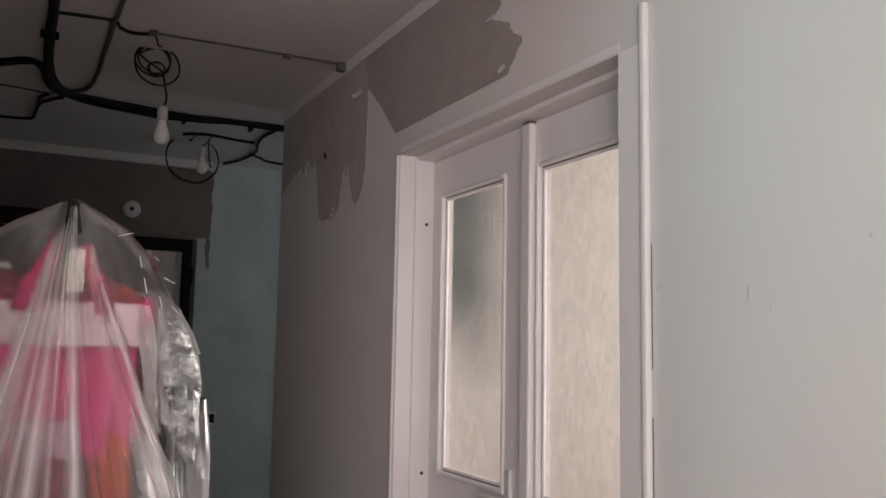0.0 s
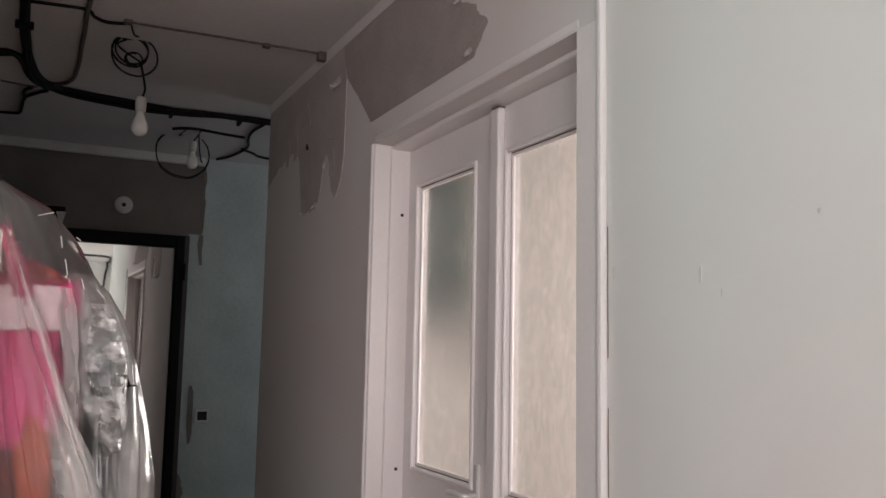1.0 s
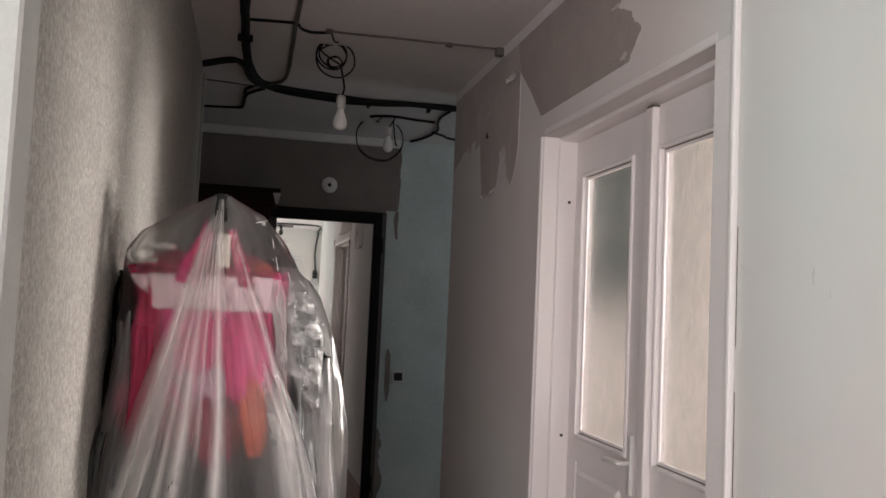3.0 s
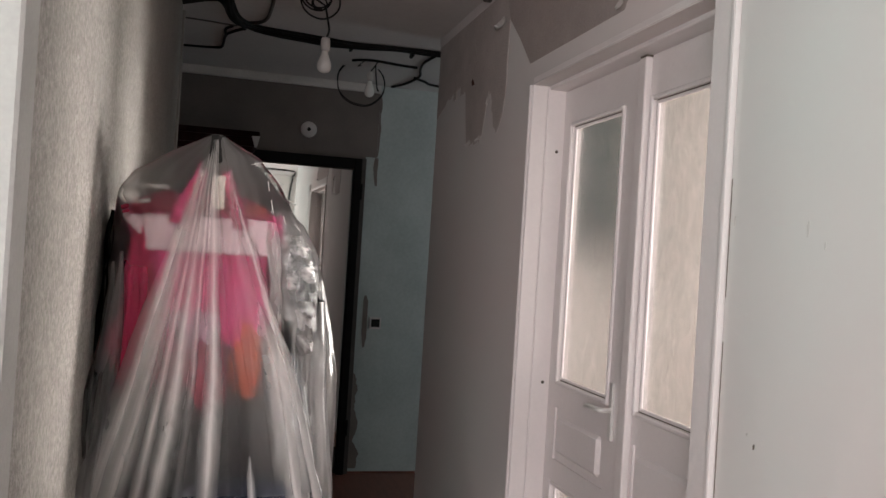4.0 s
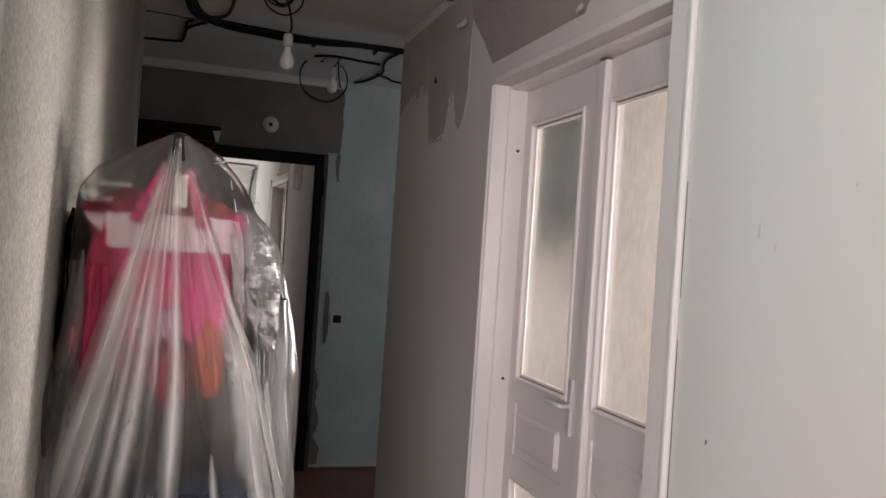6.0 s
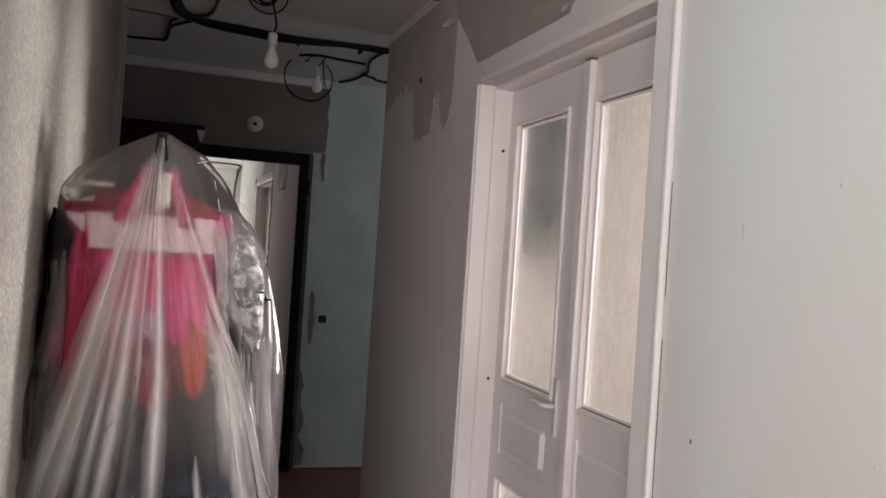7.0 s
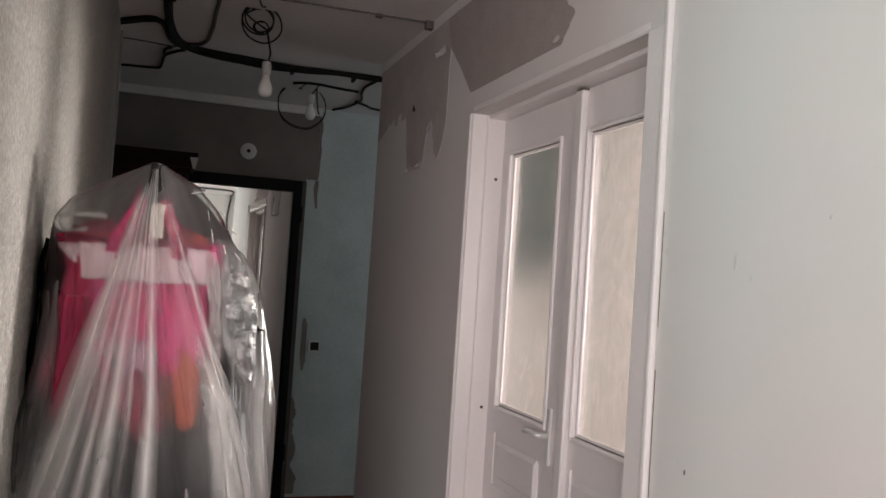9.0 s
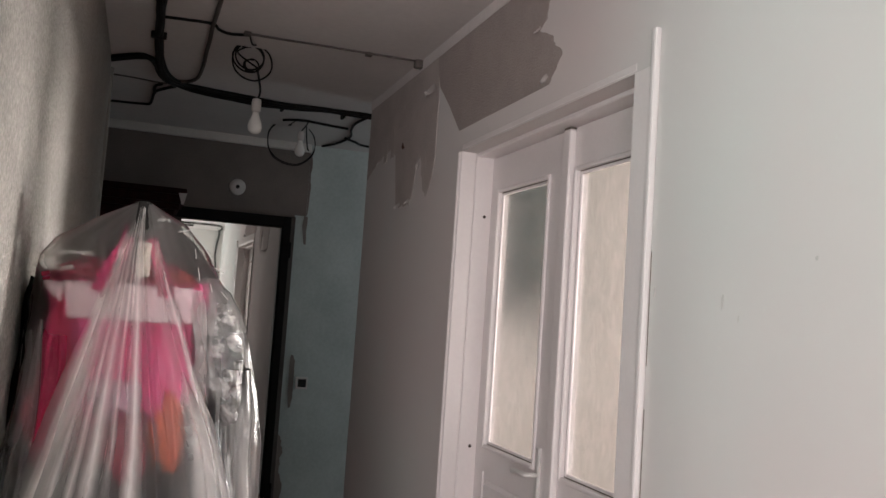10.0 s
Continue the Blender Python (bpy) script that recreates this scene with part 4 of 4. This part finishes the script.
# the folds lie close together on one side and sparse on the other
for s, width, z_top, z_end, crinkle in (
        (0.03, 0.075, 1.600, 0.46, 0.004), (0.115, 0.060, 1.600, 0.46, 0.004), (0.20, 0.026, 1.598, 0.46, 0.002), (0.285, 0.042, 1.600, 0.46, 0.006),
        (0.37, 0.020, 1.602, 0.80, 0.002), (0.44, 0.020, 1.600, 1.25, 0.002), (0.50, 0.044, 1.602, 0.46, 0.003), (0.57, 0.014, 1.600, 1.36, 0.002),
        (0.70, 0.016, 1.02, 0.46, 0.002), (0.90, 0.050, 1.30, 0.46, 0.003), (0.975, 0.030, 1.52, 0.46, 0.004),
        (0.012, 0.018, 1.600, 0.46, 0.005), (0.075, 0.012, 1.560, 0.46, 0.004), (0.505, 0.012, 1.602, 0.46, 0.002), (0.27, 0.010, 1.45, 0.46, 0.006), (0.988, 0.012, 1.45, 0.46, 0.004)):
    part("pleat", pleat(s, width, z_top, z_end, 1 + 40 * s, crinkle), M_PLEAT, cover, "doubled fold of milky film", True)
# dark strands of the neck, seen between the folds
for k, (dx, z) in enumerate(((-0.020, 1.545), (-0.009, 1.530), (0.001, 1.545), (0.010, 1.528), (0.019, 1.550))):
    part("neck_strand", tube(bmesh.new(), [(KX + 0.15 * dx, KY, KZ - 0.006), (KX + 0.55 * dx, KY + 0.006, 1.585), (KX + dx, KY + 0.010, z)], 0.0042, 6, 6, 0.001, k), M_DARK, cover, "dark twisted strand", True)
# shoulders: the wider film over the hanger, falling behind
shoulder_rows = [(KZ - 0.001, KX - 0.012, KX + 0.014, KY - 0.010, KY + 0.014), (1.575, 0.0, 0.165, 1.42, 1.48), (1.535, -0.062, 0.200, 1.412, 1.50), (1.50, -0.088, 0.228, 1.408, 1.53), (1.445, -0.100, 0.262, 1.406, 1.60), (1.33, -0.108, 0.285, 1.40, 1.62), (1.147, -0.112, 0.30, 1.385, 1.63), (0.87, -0.113, 0.32, 1.38, 1.63), (0.45, -0.113, 0.33, 1.38, 1.63)]
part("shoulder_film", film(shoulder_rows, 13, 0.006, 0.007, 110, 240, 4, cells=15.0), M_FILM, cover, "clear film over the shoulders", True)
# slack film bulging against the papered wall
part("slack_film", film([(1.36, -0.092, -0.086, 1.435, 1.445), (1.29, -0.098, -0.074, 1.425, 1.46), (1.20, -0.110, -0.066, 1.385, 1.46), (1.13, -0.116, -0.078, 1.355, 1.46), (1.05, -0.116, -0.088, 1.355, 1.46), (1.005, -0.114, -0.098, 1.385, 1.45)], 4, 0.006, 0.012, 60, 90, 51, cells=9.0), M_FILM, cover, "slack crumpled film beside the wall", True)
part("side_film", film([(1.38, -0.076, -0.070, 1.42, 1.43), (1.25, -0.088, -0.062, 1.405, 1.44), (1.10, -0.100, -0.060, 1.38, 1.43), (0.95, -0.112, -0.075, 1.37, 1.42), (0.45, -0.113, -0.075, 1.37, 1.42)], 4, 0.005, 0.004, 70, 70, 57, cells=8.0), M_FILM, cover, "smooth film at the edge of the gather", True)
# hanger curl inside the film
part("hanger", tube(bmesh.new(), [(0.0, 1.47, 1.507), (-0.045, 1.455, 1.506), (-0.074, 1.447, 1.500), (-0.084, 1.444, 1.487), (-0.074, 1.442, 1.474), (-0.052, 1.442, 1.472), (-0.030, 1.446, 1.480)], 0.0052, 8), mat("clear_hanger", (0.42, 0.40, 0.38), (0.36, 0.34, 0.33), 0.25, 20, 90, 0.02), cover, "pale clear plastic hanger", True)


def sack(rows, nz=40, na=64, wrinkle=0.006, seed=0, hem=0.0):
    """A soft closed bag or garment: rows of z, left x, right x, front y, back y."""
    bm, rings = bmesh.new(), []
    z0, z1 = rows[0][0], rows[-1][0]
    for i in range(nz + 1):
        z = z0 + (z1 - z0) * i / nz
        xa, xb, ya, yb = lerp_table(rows, z)
        ring = []
        for k in range(na):
            a = math.tau * k / na
            ca, sa = math.cos(a), math.sin(a)
            sq = (abs(ca) ** 3.5 + abs(sa) ** 3.5) ** (-1 / 3.5)
            f = wrinkle * noise.noise(Vector((ca * 5 + seed, sa * 5, z * 4))) + 0.5 * wrinkle * noise.noise(Vector((ca * 12, sa * 12 + seed, z * 14)))
            ring.append(bm.verts.new(((xa + xb) / 2 + ((xb - xa) / 2 * sq + f) * ca, (ya + yb) / 2 + ((yb - ya) / 2 * sq + f) * sa, z + 0.5 * f + hem * (i / nz) ** 3 * (noise.noise(Vector((ca * 2.2 + seed, sa * 2.2, 1.7))) + 0.4 * noise.noise(Vector((ca * 7, sa * 7, seed))) - 0.2))))
        rings.append(ring)
    for a, b in zip(rings, rings[1:]):
        for k in range(na):
            bm.faces.new((a[k], a[(k + 1) % na], b[(k + 1) % na], b[k]))
    bm.faces.new(rings[0]), bm.faces.new(rings[-1])
    return bm


pink_bag = thing("cloth_bag", (0.07, 1.49, 1.23), "pink cloth bag with a pale band and two wide straps", "bag")
part("body", sack([(1.462, -0.068, 0.204, 1.455, 1.55), (1.39, -0.050, 0.200, 1.45, 1.555), (1.31, -0.040, 0.200, 1.445, 1.56), (1.25, -0.034, 0.196, 1.448, 1.555), (1.215, -0.02, 0.185, 1.456, 1.55)], 80, 160, 0.030, 2, 0.035), M_PINK, pink_bag, "", True)
part("band", sack([(1.455, -0.040, 0.200, 1.4395, 1.456), (1.45, -0.044, 0.200, 1.437, 1.458), (1.39, -0.040, 0.192, 1.435, 1.458), (1.386, -0.037, 0.189, 1.438, 1.456)], 24, 120, 0.005, 41), M_BAND, pink_bag, "pale pink band", True)
part("band_fold", sack([(1.452, -0.078, -0.020, 1.446, 1.456), (1.437, -0.070, -0.020, 1.444, 1.456), (1.415, -0.050, -0.025, 1.445, 1.456)], 12, 64, 0.006, 43), M_BAND, pink_bag, "folded end of the pale band", True)
part("piping", tube(bmesh.new(), [(-0.080, 1.440, 1.462), (-0.05, 1.436, 1.468), (0.0, 1.436, 1.467), (0.06, 1.436, 1.464), (0.13, 1.436, 1.463), (0.198, 1.436, 1.460)], 0.0045, 8, 8, 0.002), M_RED, pink_bag, "red rolled edge", True)
part("piping", tube(bmesh.new(), [(-0.078, 1.438, 1.454), (-0.055, 1.434, 1.458), (-0.020, 1.433, 1.458)], 0.0028, 8, 8, 0.001), M_RED, pink_bag, "thin crimson edging", True)
# pale piece added to paint the milky haze at the bag's lower edge
part("haze_patch", sack([(1.272, 0.03, 0.09, 1.440, 1.452), (1.262, 0.012, 0.105, 1.436, 1.454), (1.242, 0.012, 0.11, 1.436, 1.454), (1.228, 0.03, 0.10, 1.440, 1.452)], 16, 80, 0.012, 47, 0.03), mat("lavender_haze", (0.64, 0.42, 0.52), (0.55, 0.28, 0.40), 0.8, 14, 140, 0.2, 60), pink_bag, "pale lavender piece standing in for milky haze below the bag", True)
part("ribbon", sack([(1.466, 0.182, 0.200, 1.442, 1.456), (1.455, 0.186, 0.205, 1.440, 1.456), (1.44, 0.192, 0.204, 1.440, 1.454), (1.42, 0.186, 0.198, 1.440, 1.452), (1.402, 0.190, 0.196, 1.442, 1.450)], 20, 40, 0.006, 53), M_PINK, pink_bag, "small knotted pink ribbon", True)
for pts, broad in ((((KX - 0.016, 1.444, 1.582), (0.058, 1.432, 1.53), (0.033, 1.424, 1.47), (0.025, 1.424, 1.438)), 0.020), (((KX + 0.014, 1.446, 1.582), (0.109, 1.436, 1.53), (0.130, 1.422, 1.47), (0.138, 1.420, 1.433)), 0.0145)):
    bm, path, prev = bmesh.new(), smooth_path(pts, 8), None
    for i, p in enumerate(path):
        w = 0.007 + (broad - 0.007) * min(1.0, 1.5 * i / len(path))
        row = [bm.verts.new((p.x + s * w, p.y - 0.003 * (1 - s * s) + 0.002 * noise.noise(p * 60), p.z - 0.15 * s * w)) for s in (-1, -0.5, 0, 0.5, 1)]
        if prev:
            for k in range(4):
                bm.faces.new((prev[k], prev[k + 1], row[k + 1], row[k]))
        prev = row
    bmesh.ops.solidify(bm, geom=bm.faces[:], thickness=0.002)
    part("strap", bm, M_PINK, pink_bag, "wide pink strap", True)
part("tag", boxes((0.079, 0.104, 1.426, 1.434, 1.470, 1.536), bevel=0.0035, seg=3), M_CREAM, pink_bag, "cream card tag", True)
red = thing("red_garment", (0.05, 1.50, 1.2), "red knitted garment hanging behind the pink bag", "garment")
part("cloth", sack([(1.50, 0.0, 0.14, 1.50, 1.56), (1.475, -0.06, 0.19, 1.49, 1.58), (1.25, -0.06, 0.16, 1.475, 1.60), (1.19, -0.03, 0.145, 1.465, 1.58), (1.12, 0.0, 0.13, 1.47, 1.57)], 50, 72, 0.018, 7, 0.05), M_RED, red, "", True)
part("collar", sack([(1.486, 0.150, 0.166, 1.485, 1.51), (1.478, 0.142, 0.178, 1.475, 1.52), (1.462, 0.138, 0.190, 1.472, 1.52)], 14, 48, 0.010, 61), mat("rust_red_cloth", (0.40, 0.050, 0.030), (0.26, 0.030, 0.018), 0.8, 14, 140, 0.2), red, "orange-red knitted collar", True)
# added crimson piece: the pink bag's shaded side put into colour
maroon = thing("shaded_bag_side", (-0.06, 1.47, 1.1), "crimson piece standing in for the pink bag's shaded side", "garment")
part("cloth", sack([(1.44, -0.058, -0.040, 1.455, 1.50), (1.40, -0.060, -0.032, 1.440, 1.51), (1.29, -0.066, -0.020, 1.435, 1.51), (1.21, -0.080, -0.026, 1.437, 1.505), (1.16, -0.080, -0.036, 1.44, 1.50), (1.135, -0.072, -0.045, 1.455, 1.49)], 40, 56, 0.020, 17, 0.05), mat("shaded_pink", (0.70, 0.042, 0.150), (0.46, 0.024, 0.090), 0.8, 14, 160, 0.25, 60), maroon, "", True)
orange = thing("orange_sleeve", (0.165, 1.46, 1.12), "orange sleeve hanging below the pink bag", "garment")
part("cloth", sack([(1.262, 0.130, 0.178, 1.455, 1.495), (1.22, 0.134, 0.188, 1.445, 1.495), (1.16, 0.142, 0.190, 1.445, 1.49), (1.125, 0.150, 0.186, 1.45, 1.485), (1.112, 0.160, 0.178, 1.458, 1.48)], 28, 48, 0.012, 5, 0.02), M_ORANGE, orange, "", True)
coat = thing("coat", (0.1, 1.52, 0.4), "dark coat hanging inside the film cover", "coat")
part("body", sack([(1.585, 0.082, 0.120, 1.545, 1.57), (1.55, 0.06, 0.175, 1.545, 1.58), (1.50, 0.04, 0.212, 1.545, 1.59), (1.45, 0.02, 0.242, 1.545, 1.595), (1.38, 0.0, 0.252, 1.54, 1.60), (1.16, -0.06, 0.23, 1.51, 1.59), (1.0, -0.075, 0.25, 1.46, 1.57), (0.45, -0.085, 0.28, 1.44, 1.58)], 80, 100, 0.018, 9), M_COAT, coat, "", True)
navy = thing("navy_jacket", (0.13, 1.46, 0.45), "navy jacket shoulder low in the film cover", "jacket")
part("body", sack([(0.965, 0.12, 0.20, 1.40, 1.47), (0.94, 0.05, 0.25, 1.38, 1.49), (0.90, 0.0, 0.285, 1.374, 1.50), (0.80, -0.03, 0.30, 1.37, 1.50), (0.45, -0.04, 0.31, 1.38, 1.50)], 36, 80, 0.016, 12), M_NAVY, navy, "", True)
# black cloth put in for a dark garment and the bag's shadow on the wall
dark = thing("scarf", (-0.09, 1.55, 0.4), "black cloth standing in for dark clothes and shade by the papered wall", "scarf")
part("cloth", sack([(1.455, -0.104, -0.090, 1.50, 1.58), (1.42, -0.112, -0.078, 1.49, 1.62), (1.34, -0.113, -0.064, 1.47, 1.63), (1.2, -0.113, -0.070, 1.46, 1.64), (1.0, -0.113, -0.075, 1.47, 1.64), (0.90, -0.112, -0.085, 1.49, 1.62)], 44, 56, 0.014, 31, 0.06), M_JET, dark, "", True)
part("film_fold", film([(1.452, 0.192, 0.204, 1.425, 1.432), (1.42, 0.186, 0.214, 1.418, 1.435), (1.36, 0.192, 0.220, 1.412, 1.434), (1.28, 0.202, 0.224, 1.412, 1.434), (1.20, 0.216, 0.236, 1.412, 1.436), (1.05, 0.242, 0.258, 1.412, 1.438), (0.85, 0.272, 0.285, 1.41, 1.44)], 5, 0.005, 0.007, 60, 70, 29, cells=26.0), M_MILKY, cover, "milky doubled fold of film", True)
sleeve = thing("jacket", (0.27, 1.53, 0.9), "dark jacket wrapped in crumpled clear film beside the pink bag", "jacket")
part("sleeve", sack([(1.41, 0.215, 0.24, 1.50, 1.55), (1.36, 0.205, 0.262, 1.50, 1.55), (1.15, 0.212, 0.272, 1.495, 1.555), (0.9, 0.225, 0.285, 1.49, 1.56), (0.45, 0.23, 0.29, 1.49, 1.56)], 50, 64, 0.022, 14), M_NAVY, sleeve, "", True)
part("cuff", sack([(1.318, 0.282, 0.296, 1.475, 1.50), (1.30, 0.284, 0.304, 1.47, 1.50), (1.275, 0.278, 0.304, 1.47, 1.50), (1.255, 0.270, 0.290, 1.475, 1.50)], 14, 40, 0.006, 66), M_JET, sleeve, "black knitted cuff", True)
part("shoulder_wrap", film([(1.478, 0.190, 0.232, 1.47, 1.55), (1.452, 0.192, 0.264, 1.46, 1.56), (1.41, 0.196, 0.286, 1.455, 1.565), (1.375, 0.20, 0.298, 1.455, 1.57)], 7, 0.008, 0.008, 50, 110, 23, cells=13.0), M_PANEL, sleeve, "taut clear film over the jacket's shoulder", True)
part("crumpled_film", film([(1.43, 0.200, 0.268, 1.435, 1.56), (1.37, 0.198, 0.292, 1.425, 1.57), (1.33, 0.204, 0.302, 1.425, 1.575), (1.28, 0.215, 0.308, 1.43, 1.58), (1.235, 0.235, 0.314, 1.445, 1.58), (1.19, 0.258, 0.316, 1.47, 1.57), (1.15, 0.285, 0.312, 1.50, 1.55)], 7, 0.010, 0.015, 80, 130, 21, cells=11.0), M_CRISP, sleeve, "crumpled shiny clear film")
part("hanging_film", film([(1.30, 0.262, 0.318, 1.47, 1.57), (1.24, 0.258, 0.326, 1.455, 1.58), (1.13, 0.255, 0.336, 1.45, 1.585), (1.0, 0.258, 0.344, 1.445, 1.585), (0.87, 0.262, 0.350, 1.445, 1.585), (0.45, 0.27, 0.358, 1.445, 1.585)], 7, 0.013, 0.007, 110, 120, 37, cells=7.0), M_PANEL, sleeve, "smooth hanging sheet of clear film with sharp folds", True)
part("film_strip", film([(1.36, 0.206, 0.222, 1.445, 1.475), (1.20, 0.214, 0.236, 1.44, 1.475), (1.0, 0.232, 0.262, 1.435, 1.475), (0.6, 0.25, 0.28, 1.435, 1.475)], 3, 0.005, 0.010, 80, 50, 71, cells=22.0), M_CRISP, sleeve, "narrow crinkled strip of film", True)
# a second covered coat on the wall, behind the first
second = thing("covered_coat", (0.15, 1.85, 0.4), "dark coat in a clear film cover behind the gathered one", "coat")
part("cloth", sack([(1.50, 0.06, 0.16, 1.83, 1.87), (1.46, 0.0, 0.24, 1.82, 1.88), (1.38, -0.04, 0.29, 1.81, 1.89), (1.20, -0.05, 0.315, 1.80, 1.90), (0.45, -0.05, 0.33, 1.80, 1.90)], 60, 72, 0.016, 81), M_COAT, second, "", True)
part("film_cover", film([(1.535, 0.08, 0.15, 1.84, 1.86), (1.50, 0.0, 0.232, 1.81, 1.88), (1.46, -0.04, 0.286, 1.79, 1.90), (1.42, -0.05, 0.318, 1.78, 1.91), (1.33, -0.055, 0.355, 1.775, 1.92), (1.20, -0.055, 0.380, 1.77, 1.93), (1.10, -0.055, 0.395, 1.77, 1.93), (0.90, -0.055, 0.402, 1.77, 1.93), (0.45, -0.055, 0.412, 1.77, 1.93)], 16, 0.014, 0.007, 110, 200, 85, cells=7.0), M_PANEL, second, "clear film hanging in vertical folds", True)
# pale threads painted in as glints on the creases over the first cover's shoulder
for k, pts in enumerate((((0.150, 1.425, 1.560), (0.172, 1.420, 1.566)), ((0.184, 1.416, 1.530), (0.187, 1.414, 1.512)), ((0.205, 1.425, 1.530), (0.212, 1.420, 1.524)), ((0.192, 1.413, 1.495), (0.197, 1.411, 1.470)), ((0.222, 1.425, 1.498), (0.240, 1.430, 1.490)), ((0.216, 1.414, 1.466), (0.221, 1.416, 1.450)), ((0.240, 1.430, 1.452), (0.252, 1.436, 1.440)))):
    part("crease_glint", tube(bmesh.new(), pts, 0.0009, 6, 6, 0.002, k), M_GLINT, cover, "pale thread standing in for a glint on a film crease", True)
